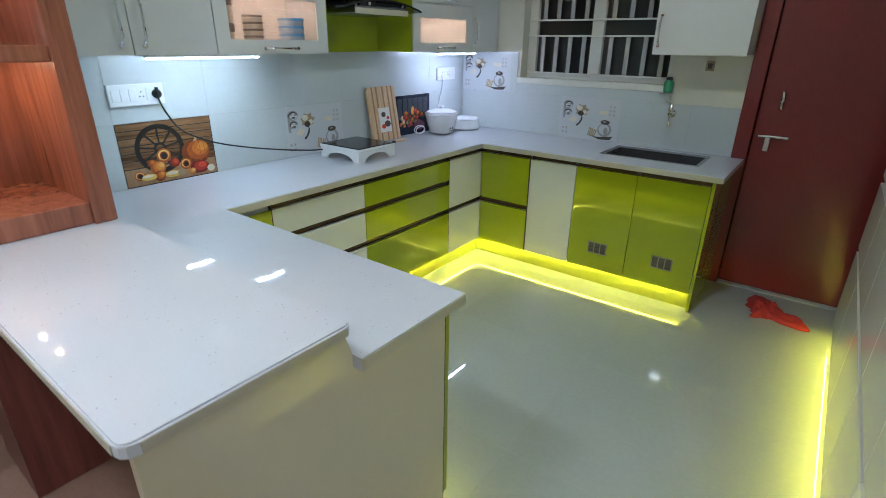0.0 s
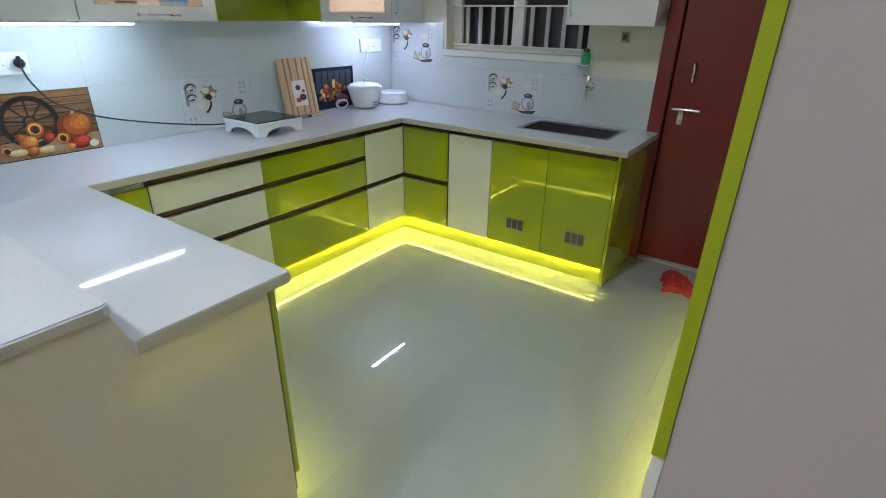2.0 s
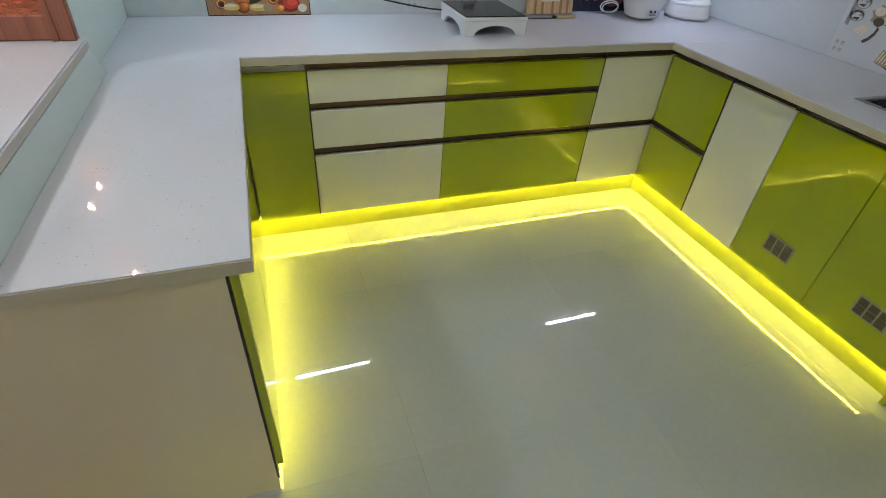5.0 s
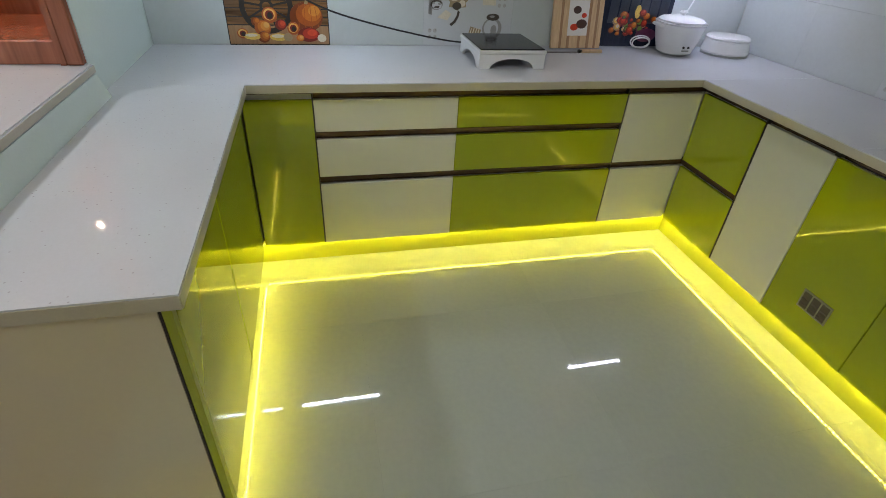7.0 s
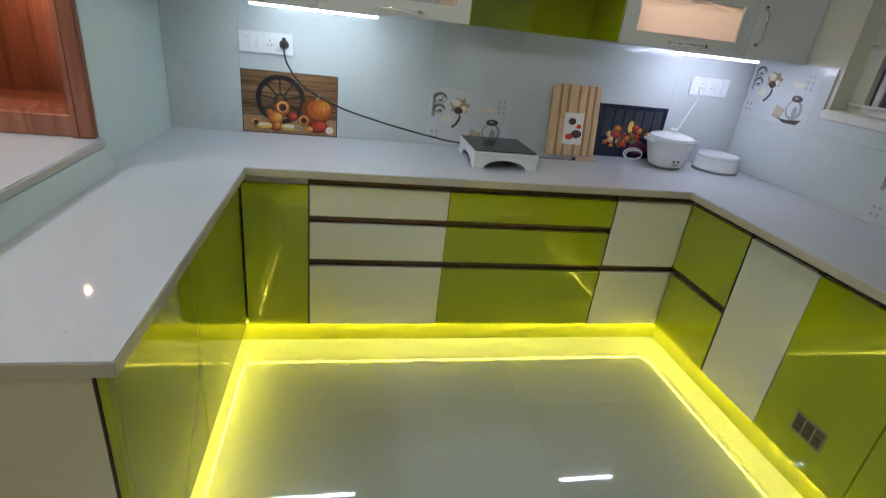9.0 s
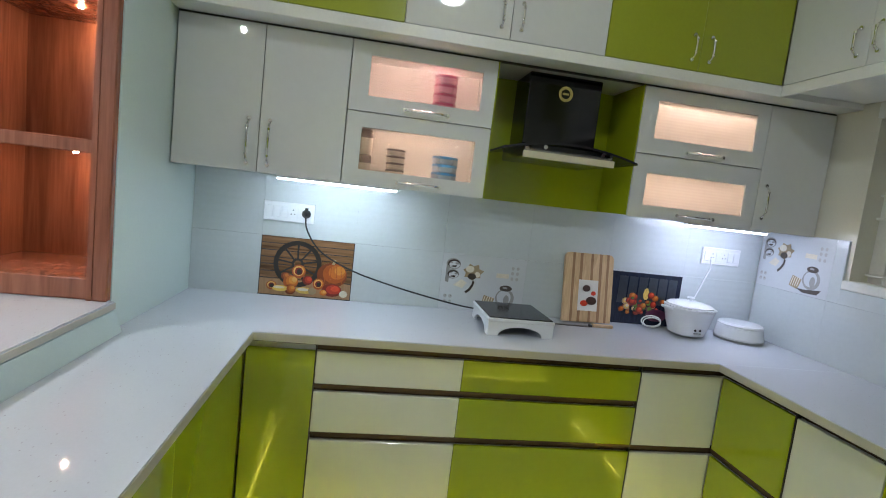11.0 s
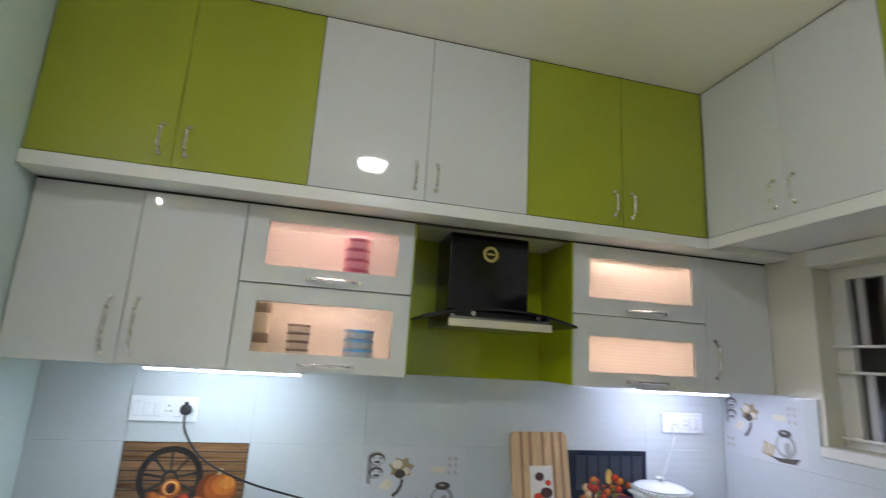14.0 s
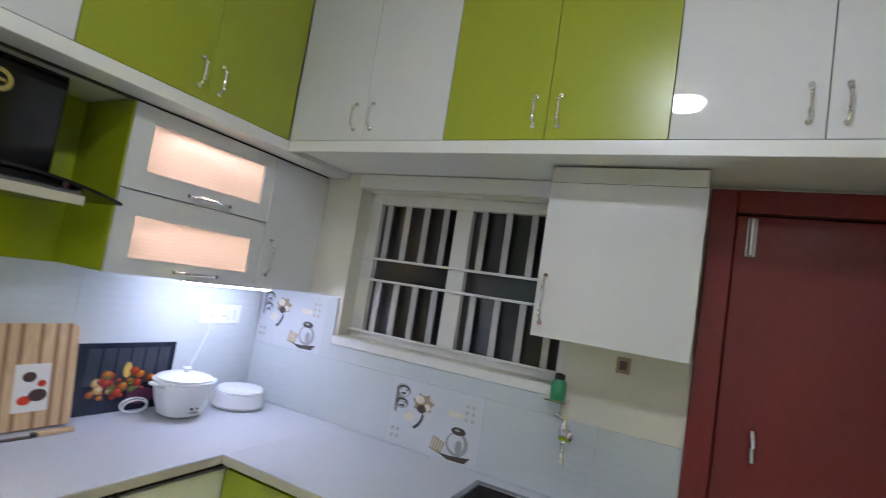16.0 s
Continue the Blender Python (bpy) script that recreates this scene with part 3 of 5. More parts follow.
# thin edge strips, warmer and darker than the quartz slabs
part("front_edge", box(-ED[0], -ED[0] + 0.002, ED[2] + 0.0022, ED[1] - 0.0022, Z0 + 0.001, Z1 - 0.004), EDGEGREIGE, u, "greige front edge")
part("front_edge", box(-ED[0], 0.690, ED[1] - 0.002, ED[1], Z0 + 0.001, Z1 - 0.004), EDGEGREIGE, u, "greige front edge")
part("front_edge", box(-ED[0], 0.362, ED[2], ED[2] + 0.002, Z0 + 0.001, Z1 - 0.004), EDGEGREIGE, u, "greige front edge")
part("front_edge", box(0.362, 0.364, 2.036, ED[2], Z0 + 0.001, Z1 - 0.004), EDGEGREIGE, u, "greige end edge")

u = thing("bar_top", (-0.2, 1.78, 0.93), "raised white quartz bar top on the half wall", "bar counter")
r = 0.025
outline = [(-0.752, 1.55), (0.366 - r, 1.55)] + [(0.366 - r + r * math.sin(t), 1.55 + r - r * math.cos(t)) for t in (0.5, 1.0, 1.57)] + [(0.366, 2.010 - 0.012), (0.356, 2.010), (-0.752, 2.010)]
bm = prism(outline, "z", 0.936, 0.966)
bmesh.ops.bevel(bm, geom=[e for e in bm.edges if abs(e.verts[0].co.z - e.verts[1].co.z) < 1e-5], offset=0.004, segments=2, affect="EDGES")
part("slab", bm, QUARTZ, u)
part("end_edge", box(0.3662, 0.3680, 1.580, 1.996, 0.9405, 0.9615, 0.0005), EDGEGREIGE, u, "greige end edge")
part("front_edge", box(-0.750, 0.338, 1.5480, 1.5498, 0.9405, 0.9615, 0.0005), EDGEGREIGE, u, "greige front edge")
part("back_edge", box(-0.750, 0.352, 2.0102, 2.0120, 0.9405, 0.9615, 0.0005), EDGEGREIGE, u, "greige back edge")

# sink
u = thing("sink", (0.215, 4.79, 0.70), "dark steel single-bowl sink set into the white worktop", "sink")
bm = bmesh.new()
box(SX0 + 0.012, SX1 - 0.012, SY0 + 0.012, SY1 - 0.012, 0.67, 0.675, 0, bm)
box(SX0 + 0.008, SX0 + 0.012, SY0 + 0.008, SY1 - 0.008, 0.67, 0.855, 0, bm)
box(SX1 - 0.012, SX1 - 0.008, SY0 + 0.008, SY1 - 0.008, 0.67, 0.855, 0, bm)
box(SX0 + 0.012, SX1 - 0.012, SY0 + 0.008, SY0 + 0.012, 0.67, 0.855, 0, bm)
box(SX0 + 0.012, SX1 - 0.012, SY1 - 0.012, SY1 - 0.008, 0.67, 0.855, 0, bm)
part("bowl", bm, STEEL, u)
bm = bmesh.new()
for q in ((SX0 - 0.012, SX0 + 0.009, SY0 - 0.012, SY1 + 0.012), (SX1 - 0.009, SX1 + 0.012, SY0 - 0.012, SY1 + 0.012), (SX0 + 0.009, SX1 - 0.009, SY0 - 0.012, SY0 + 0.009), (SX0 + 0.009, SX1 - 0.009, SY1 - 0.009, SY1 + 0.012)):
    box(*q, TOP + 0.0005, TOP + 0.003, 0.0008, bm)
part("rim", bm, STEEL, u)
part("drain", lathe([(0.04, 0.0), (0.04, 0.004), (0.028, 0.005), (0.02, 0.002)], 20, (0.215, 4.80, 0.675)), CHROME, u)

# ---- loft cabinets ----
LX, LY, LZ0, LZ1 = -1.060, 4.632, 2.122, CEIL_Z - 0.004


def bow_handle(parent, at, along, out, length, name="handle"):
    """A slim chrome bow handle with two collars and a slightly arched grip."""
    c, a, o = Vector(at), Vector(along), Vector(out)
    pts = []
    for k in range(11):
        s = -1 + 2 * k / 10
        h = 0.026 * (1 - s ** 6) + 0.003 * (1 - s * s)
        pts.append(c + a * (s * length / 2) + o * h)
    bm = tube(pts, 0.0048, 8)
    for s in (-1, 1):
        p = c + a * (s * length / 2)
        tube([p - o * 0.0005, p + o * 0.008], 0.0085, 10, bm)
        tube([c + a * (s * length * 0.30) + o * 0.0280 - a * 0.004, c + a * (s * length * 0.30) + o * 0.0280 + a * 0.004], 0.0068, 8, bm)
    return part(name, bm, CHROME, parent, "chrome bow handle", smooth=True)


def loft_unit(plane, a, b, mid, material, label):
    if plane == "x":
        u = thing("loft_cabinet", (HOB + 0.2, (a + b) / 2, LZ0), label, "cabinet", "loft cabinets")
        part("body", box(HOB + 0.004, LX - T - 0.002, a + 0.001, b - 0.001, LZ0, LZ1), CARCASS, u)
    else:
        u = thing("loft_cabinet", ((a + b) / 2, WIN - 0.2, LZ0), label, "cabinet", "loft cabinets")
        part("body", box(a + 0.001, b - 0.001, LY + T + 0.002, WIN - 0.004, LZ0, LZ1), CARCASS, u)
    for p, q, h in ((a, mid, mid - 0.042), (mid, b, mid + 0.042)):
        g = 0.0014
        if plane == "x":
            d = part("door", box(LX - T, LX, p + g, q - g, LZ0 + 0.003, LZ1 - 0.001, 0.0012), material, u)
            bow_handle(d, (LX, h, 2.222), (0, 0, 1), (1, 0, 0), 0.105)
        else:
            d = part("door", box(p + g, q - g, LY, LY + T, LZ0 + 0.003, LZ1 - 0.001, 0.0012), material, u)
            bow_handle(d, (h, LY, 2.222), (0, 0, 1), (0, -1, 0), 0.105)


loft_unit("x", LEFT + 0.004, 2.898, 2.440, MATTE_GREEN, "lime green two-door loft cabinet below the ceiling")
loft_unit("x", 2.898, 3.764, 3.338, WHITE, "white gloss two-door loft cabinet with chrome handles")
loft_unit("x", 3.764, LY - 0.002, 4.205, MATTE_GREEN, "lime green two-door loft cabinet in the corner")
loft_unit("y", LX + 0.002, -0.287, -0.668, WHITE, "white two-door loft cabinet over the window")
loft_unit("y", -0.287, 0.485, 0.100, MATTE_GREEN, "lime green two-door loft cabinet over the window")
loft_unit("y", 0.485, 1.245, 0.868, WHITE, "white gloss two-door loft cabinet over the door")
loft_unit("y", 1.245, RIGHT - 0.004, 1.61, MATTE_GREEN, "lime green two-door loft cabinet beside the east wall")
bm = box(HOB + 0.002, LX + 0.010, LEFT + 0.002, WIN - 0.002, 2.072, 2.120, 0.002)
box(LX + 0.0105, RIGHT - 0.002, LY + 0.0105, WIN - 0.002, 2.099, 2.120, 0.002, bm)
box(LX + 0.0105, RIGHT - 0.002, LY - 0.010, LY + 0.010, 2.072, 2.120, 0.002, bm)
solo("loft_slab", bm, SLAB, "white painted slab carrying the loft cabinets", "slab", "structure")
# near-black strip that paints the shade in the gap under the ceiling
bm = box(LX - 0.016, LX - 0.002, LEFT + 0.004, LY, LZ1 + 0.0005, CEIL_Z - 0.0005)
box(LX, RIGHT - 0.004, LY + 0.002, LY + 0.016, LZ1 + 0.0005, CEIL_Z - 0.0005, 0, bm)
solo("trim", bm, EDGE, "dark strip as painted shade between loft doors and ceiling", "trim", "structure")

# ---- wall cabinets ----
WX, CZ0, CZ1 = -1.177, 1.462, 2.066


def shell(u, y0, y1, inner=None, shelf=None):
    """Open-fronted carcass with its own back, sides, top and bottom."""
    m = inner or CARCASS
    xb, xf = HOB + 0.010, WX - T - 0.001
    for q in ((xb, xb + 0.008, y0, y1, CZ0, CZ1), (xb + 0.008, xf, y0, y0 + T, CZ0, CZ1), (xb + 0.008, xf, y1 - T, y1, CZ0, CZ1),
              (xb + 0.008, xf, y0 + T, y1 - T, CZ0, CZ0 + T), (xb + 0.008, xf, y0 + T, y1 - T, CZ1 - T, CZ1)):
        part("board", box(*q), m, u)
    if shelf:
        part("shelf", box(xb + 0.008, xf, y0 + T, y1 - T, shelf - T / 2, shelf + T / 2), m, u)


u = thing("wall_cabinet", (HOB + 0.17, 2.34, CZ0), "white high-gloss two-door wall cabinet with long handles", "cabinet", "wall cabinets")
part("body", box(HOB + 0.010, WX - T - 0.002, LEFT + 0.004, 2.694, CZ0, CZ1), CARCASS, u)
for a, bb, h in ((LEFT + 0.006, 2.343, 2.300), (2.343, 2.695, 2.386)):
    d = part("door", box(WX - T, WX, a + 0.0015, bb - 0.0015, CZ0 - 0.004, CZ1 - 0.004, 0.0012), WHITE, u)
    bow_handle(d, (WX, h, 1.585), (0, 0, 1), (1, 0, 0), 0.185)


def flap(u, y0, y1, z0, z1, glass, gy0, gy1, gz0, gz1):
    """A lift-up door: a broad white frame round a reeded pane, with a level handle."""
    bm = box(WX - T, WX, y0, gy0, z0, z1)
    box(WX - T, WX, gy1, y1, z0, z1, 0, bm)
    box(WX - T, WX, gy0, gy1, z0, gz0, 0, bm)
    box(WX - T, WX, gy0, gy1, gz1, z1, 0, bm)
    bmesh.ops.remove_doubles(bm, verts=bm.verts, dist=1e-5)
    d = part("flap_door", bm, WHITE, u, "white framed lift-up glass door")
    part("pane", box(WX - 0.011, WX - 0.006, gy0, gy1, gz0, gz1), glass, d, "warm-lit reeded glass pane").visible_shadow = False
    bow_handle(d, (WX, (y0 + y1) / 2 + 0.02, z0 + 0.026), (0, 1, 0), (1, 0, 0), 0.19)


u = thing("glass_cabinet", (HOB + 0.17, 3.01, CZ0), "white wall cabinet with two lit reeded-glass flap doors holding plastic ware", "cabinet", "wall cabinets")
shell(u, 2.697, 3.332, None, 1.768)
flap(u, 2.698, 3.331, 1.771, CZ1 - 0.004, PINKGLASS, 2.778, 3.270, 1.838, 2.006)
flap(u, 2.698, 3.331, CZ0 - 0.004, 1.765, PLAINGLASS, 2.765, 3.268, 1.522, 1.704)
# unseen glowing strips behind the top rails, added for an even fill
for z in (1.7585, CZ1 - T):
    part("lamp", box(-1.219, -1.211, 2.80, 3.24, z - 0.005, z - 0.0005), LED_INNER, u, "hidden warm strip added to light the cabinet evenly")
part("spot", lathe([(0.005, -0.005), (0.0065, -0.004), (0.0065, -0.0005)], 18, (-1.285, 3.01, 1.7585)), LED_INNER, u, "small round spot under the shelf")

u = thing("glass_cabinet", (HOB + 0.17, 4.37, CZ0), "white wall cabinet with two lit reeded-glass flap doors", "cabinet", "wall cabinets")
shell(u, 4.037, 4.700, None, 1.755)
flap(u, 4.038, 4.699, 1.758, CZ1 - 0.004, GLASS, 4.115, 4.636, 1.832, 2.006)
flap(u, 4.038, 4.699, CZ0 - 0.004, 1.752, GLASS, 4.110, 4.634, 1.518, 1.668)
# hidden fill strips again, one for each compartment
for z in (1.7455, CZ1 - T):
    part("lamp", box(-1.219, -1.211, 4.14, 4.60, z - 0.005, z - 0.0005), LED_INNER, u, "hidden warm strip added to light the cabinet evenly")
part("spot", lathe([(0.005, -0.005), (0.0065, -0.004), (0.0065, -0.0005)], 18, (-1.285, 4.37, 1.7455)), LED_INNER, u, "small round spot under the shelf")

u = thing("wall_cabinet", (HOB + 0.17, 4.88, CZ0), "white narrow corner wall cabinet beside the window", "cabinet", "wall cabinets")
part("body", box(HOB + 0.010, WX - T - 0.002, 4.702, WIN - 0.004, CZ0, CZ1), CARCASS, u)
d = part("door", box(WX - T, WX, 4.702, WIN - 0.006, CZ0 - 0.004, CZ1 - 0.004, 0.0012), WHITE, u)
bow_handle(d, (WX, 4.742, 1.60), (0, 0, 1), (1, 0, 0), 0.16)
# same dark strip, standing for the shade above the wall cabinets
bm = box(WX - 0.022, WX - 0.004, LEFT + 0.006, 5.06, CZ1 - 0.002, 2.071)
solo("trim", bm, EDGE, "dark strip as painted shade over the wall cabinets", "trim", "structure")

# green back panel of the hood bay
u = thing("hood_bay", (HOB + 0.02, 3.68, CZ0), "lime green gloss panels lining the bay behind the hood", "panel")
part("back_panel", box(HOB + 0.010, HOB + 0.024, 3.336, 4.033, CZ0 - 0.004, 2.068), GREEN, u)
part("side_panel", box(HOB + 0.025, WX - 0.004, 3.3335, 3.339, CZ0 - 0.002, 2.066), GREEN, u)
part("side_panel", box(HOB + 0.025, WX - 0.004, 4.030, 4.0355, CZ0 - 0.002, 2.066), GREEN, u)

# the hood
u = thing("cooker_hood", (-1.3, 3.68, 1.66), "black chimney cooker hood with curved glass canopy and gold badge", "cooker hood")
part("chimney", box(HOB + 0.026, -1.255, 3.505, 3.862, 1.735, 2.068, 0.006, seg=2), BLACK, u)
bm = bmesh.new()
n = 24
pts_top, pts_bot = [], []
for k in range(n + 1):
    s = -1 + 2 * k / n
    y = 3.684 + s * 0.315
    z = 1.738 - 0.045 * s * s
    pts_top.append((y, z))
    pts_bot.append((y, z - 0.010))
prism(pts_top + pts_bot[::-1], "x", HOB + 0.030, -1.075, bm)
part("canopy", bm, BLACKGLASS, u, "curved black glass canopy", smooth=True)
part("filter_box", box(HOB + 0.030, -1.105, 3.475, 3.893, 1.662, 1.712, 0.004), STEEL, u, "steel filter housing")
part("front_strip", box(-1.1045, -1.094, 3.47, 3.898, 1.660, 1.690, 0.002), BEIGE, u, "pale front strip")
part("panel", box(-1.104, -1.090, 3.500, 3.870, 1.700, 1.722, 0.002), BLACK, u, "black control panel")
bd = part("badge", ring_outline(bmesh.new(), "x", 3.684, 1.985, 0.022, 0.035, -1.2555, -1.2515, n=28), GOLD, u, "round gold badge")
part("badge_bar", box(-1.2555, -1.2520, 3.668, 3.700, 1.981, 1.990), GOLD, bd)
for dy in (-0.12, 0.15):
    part("knob", tube([(-1.089, 3.684 + dy, 1.711), (-1.083, 3.684 + dy, 1.711)], 0.009, 12), CHROME, u, "small chrome button")

# wall cabinet between window and door
u = thing("wall_cabinet", (0.345, 4.95, 1.48), "white high-gloss single-door wall cabinet between window and door", "cabinet", "wall cabinets")
part("body", box(0.090, 0.606, 4.847, WIN - 0.003, 1.472, 2.094), CARCASS, u)
d = part("door", box(0.088, 0.608, 4.826, 4.844, 1.466, 2.030, 0.0012), WHITE, u)
part("fascia", box(0.088, 0.608, 4.832, 4.844, 2.033, 2.090), CREAM, u, "cream fascia strip above the door")
bow_handle(d, (0.118, 4.826, 1.60), (0, 0, 1), (0, -1, 0), 0.17)

# under-cabinet lamps
for y0, y1 in ((2.42, 2.945), (4.41, 4.86)):
    u = thing("under_cabinet_light", (-1.26, (y0 + y1) / 2, 1.44), "cool white led batten under a wall cabinet", "led light", "under-cabinet lights")
    part("housing", box(-1.275, -1.240, y0 - 0.006, y1 + 0.006, 1.447, 1.4615, 0.001), PLASTIC, u)
    part("diffuser", box(-1.266, -1.250, y0, y1, 1.440, 1.4465), LED_COOL if y0 < 3 else LED_BLUE, u)

# ---- window ----
u = thing("window_1", (-0.4, WIN + 0.1, WZ0), "white framed two-light window with an iron grille, night outside", "window", kind="structure")
GY = 5.17
for q in ((WX0, -0.885, WZ0, WZ1), (0.115, WX1, WZ0, WZ1), (-0.885, 0.115, 1.965, WZ1), (-0.885, 0.115, WZ0, 1.312), (-0.452, -0.365, 1.312, 1.965)):
    part("frame", box(q[0], q[1], GY - 0.005, GY + 0.05, q[2], q[3], 0.002), GRILLPAINT, u)
for a, c in ((-0.885, -0.452), (-0.365, 0.115)):
    part("pane", box(a, c, GY + 0.028, GY + 0.032, 1.312, 1.965), DIMGLASS, u).visible_shadow = False
    nbar = 4
    for k in range(nbar):
        x = a + (c - a) * (k + 0.55) / nbar
        for z0, z1 in ((1.312, 1.578), (1.682, 1.965)):
            part("bar", box(x - 0.015, x + 0.015, GY - 0.012, GY - 0.002, z0, z1, 0.002), BARPAINT, u)
for z in (1.575, 1.682):
    part("bar", box(WX0 + 0.002, WX1 - 0.002, GY - 0.026, GY - 0.013, z - 0.006, z + 0.006, 0.002), GRILLPAINT, u)
part("bar", box(WX0 + 0.002, WX1 - 0.002, GY - 0.026, GY - 0.013, 1.306, 1.318, 0.002), GRILLPAINT, u)
part("sill", box(WX0 - 0.02, WX1 + 0.02, WIN - 0.018, GY - 0.006, WZ0 - 0.045, WZ0 - 0.001, 0.004), GRILLPAINT, u, "white painted window sill")
part("lintel_band", box(WX0 - 0.01, WX1 + 0.01, WIN - 0.012, WIN - 0.001, WZ1 + 0.005, 2.095, 0.002), SLAB, u)
solo("backdrop", box(-3.0, 2.4, WIN + 1.6, WIN + 1.7, -0.1, 3.2), NIGHT, "dark yard wall at night outside the window", "backdrop", "structure")

# ---- door ----
DY = WIN + 0.02
u = thing("door_1", (1.1, DY, 0), "closed maroon painted flush door with steel bolts", "door", kind="structure")
part("frame", box(DX0, 0.700, WIN - 0.025, WIN + 0.11, 0, DZ, 0.004), MAROON, u)
part("frame", box(1.535, DX1, WIN - 0.025, WIN + 0.11, 0, DZ, 0.004), MAROON, u)
part("frame", box(0.7005, 1.5345, WIN - 0.025, WIN + 0.11, 2.005, DZ, 0.004), MAROON, u)
lf = part("leaf", box(0.703, 1.532, DY, DY + 0.035, 0.012, 2.002, 0.003), MAROON, u)
# tower bolt at the top, pull handle, lever latch
part("bolt", tube([(0.752, DY - 0.014, 1.86), (0.752, DY - 0.014, 1.99)], 0.008, 10), CHROME, lf, "steel tower bolt", smooth=True)
part("bolt_plate", box(0.735, 0.770, DY - 0.006, DY - 0.0005, 1.855, 1.995, 0.002), STEEL, lf)
pts = [(0.815, DY, 1.165), (0.815, DY - 0.028, 1.175), (0.815, DY - 0.034, 1.22), (0.815, DY - 0.028, 1.27), (0.815, DY, 1.28)]
part("handle", tube(pts, 0.009, 10), CHROME, lf, "steel pull handle", smooth=True)
bm = tube([(0.735, DY - 0.020, 1.006), (0.80, DY - 0.024, 1.010), (0.892, DY - 0.020, 1.008)], 0.009, 10)
box(0.768, 0.802, DY - 0.010, DY - 0.0005, 0.915, 1.002, 0.004, bm)
tube([(0.785, DY - 0.001, 1.006), (0.785, DY - 0.022, 1.006)], 0.010, 10, bm)
part("latch", bm, CHROME, lf, "steel sliding latch with hasp", smooth=True)
solo("threshold", box(0.702, 1.533, WIN - 0.02, WIN + 0.24, -0.010, 0.010, 0.003), GROUT, "pale stone threshold below the door", "threshold", "structure")
solo("wall_porch", box(DX0 - 0.05, DX1 + 0.05, WIN + 0.26, WIN + 0.3, 0, 2.3), NIGHT, "dark wall outside the door", "wall", "structure")

# ---- tall unit opposite the hob ----
TX, TY0, TY1 = 1.363, 2.300, 4.68
u = thing("tall_cabinet", (1.66, 3.49, 0), "tall cabinet with lime green and cream gloss fronts and beige side", "cabinet")
part("body", box(TX + 0.009, RIGHT - 0.004, TY0 + 0.020, TY1 - 0.020, 0.118, 2.30), CARCASS, u)
part("lipping", box(TX - T, TX, TY0 - 0.004, TY0 - 0.0015, 0.928, 2.30), EDGEGREEN, u, "lime green edge")
part("side_panel", box(TX + 0.0005, RIGHT - 0.004, TY0, TY0 + 0.018, 0.0, 2.32, 0.001), GREYBEIGE, u, "greyish beige laminate side panel")
part("side_panel", box(TX + 0.004, RIGHT - 0.004, TY1 - 0.018, TY1, 0.0, 2.32, 0.001), CREAM, u)
TYS = (TY0 - 0.001, 2.765, 3.24, 3.72, 4.20, TY1)
for k in range(5):
    a, c = TYS[k] + 0.0015, TYS[k + 1] - 0.0015
    m = (EDGEGREEN, CREAM, CREAM, CREAM, CREAM)[k]
    part("drawer_front", box(TX - T, TX, a, c, 0.118, 0.52, 0.0015), CREAM, u)
    part("drawer_front", box(TX - T, TX, a, c, 0.548, 0.895, 0.0015), CREAM, u)
    d = part("door", box(TX - T, TX, a, c, 0.928, 2.30, 0.0015), m, u)
    if k:
        bow_handle(d, (TX - T, a + 0.05 if k % 2 else c - 0.05, 1.46), (0, 0, 1), (-1, 0, 0), 0.16)
for z in ((0.522, 0.546), (0.897, 0.926)):
    part("handle_profile", box(TX + 0.001, TX + 0.0085, TY0 + 0.001, TY1 - 0.001, *z), PROFILE, u, "dark bronze grip profile")
part("plinth_board", box(TX + 0.032, TX + 0.032 + T, TY0 + 0.02, TY1 - 0.02, 0, 0.117), PLINTH, u)
led_tape((TX + 0.008, TY0 + 0.03), (TX + 0.008, TY1 - 0.03))

# ---- wooden display unit on the dining side ----
ux, uy0, uy1 = -0.755, 0.95, 1.994
u = thing("display_unit", (-0.95, 1.5, 0), "reddish teak display unit with spot-lit open niches", "display unit")
part("base", box(-1.20, -0.850, 1.575, LEFT - 0.05, 0, 0.93, 0.003), DARKTEAK, u, "dark maroon veneered base")
xb = -1.16
part("back_panel", box(xb - 0.015, xb, uy0, LEFT - 0.05, 0.967, 2.498), TEAK, u)
ST = (1.918, 1.984), (1.42, 1.475), (0.95, 1.005)
for a, c in ST[1:]:
    part("stile", box(xb + 0.001, ux + 0.03, a, c, 0.967, 2.498, 0.004), TEAK, u)
part("stile", box(-0.7535, ux + 0.03, 1.9455, 1.994, 0.967, 2.498, 0.004), TEAK, u)
part("side_panel", box(xb + 0.001, ux + 0.028, 1.928, 1.945, 0.967, 2.498), TEAK, u)
for z0, z1 in ((0.967, 1.038), (1.455, 1.500), (1.955, 2.000), (2.44, 2.498)):
    for a, c in ((1.476, 1.9275), (1.006, 1.419)):
        part("shelf", box(xb + 0.001, ux + 0.015, a, c, z0, z1, 0.003), TEAK, u)
for z in (1.455, 1.955, 2.44):
    for y in (1.775, 1.21):
        for x in (-0.93, -1.10):
            part("spot", lathe([(0.0075, -0.004), (0.0075, -0.0005)], 14, (x, y, z)), LED_WARM, u, "small warm recessed spot")
u = thing("teapot", (-0.93, 1.74, 2.0005), "small white ceramic teapot with a loop handle on a display shelf", "teapot")
part("body", lathe([(0.040, 0), (0.058, 0.010), (0.060, 0.055), (0.046, 0.092), (0.026, 0.104), (0.014, 0.112)], 24, (-0.93, 1.74, 2.0005)), PLASTIC, u, smooth=True)
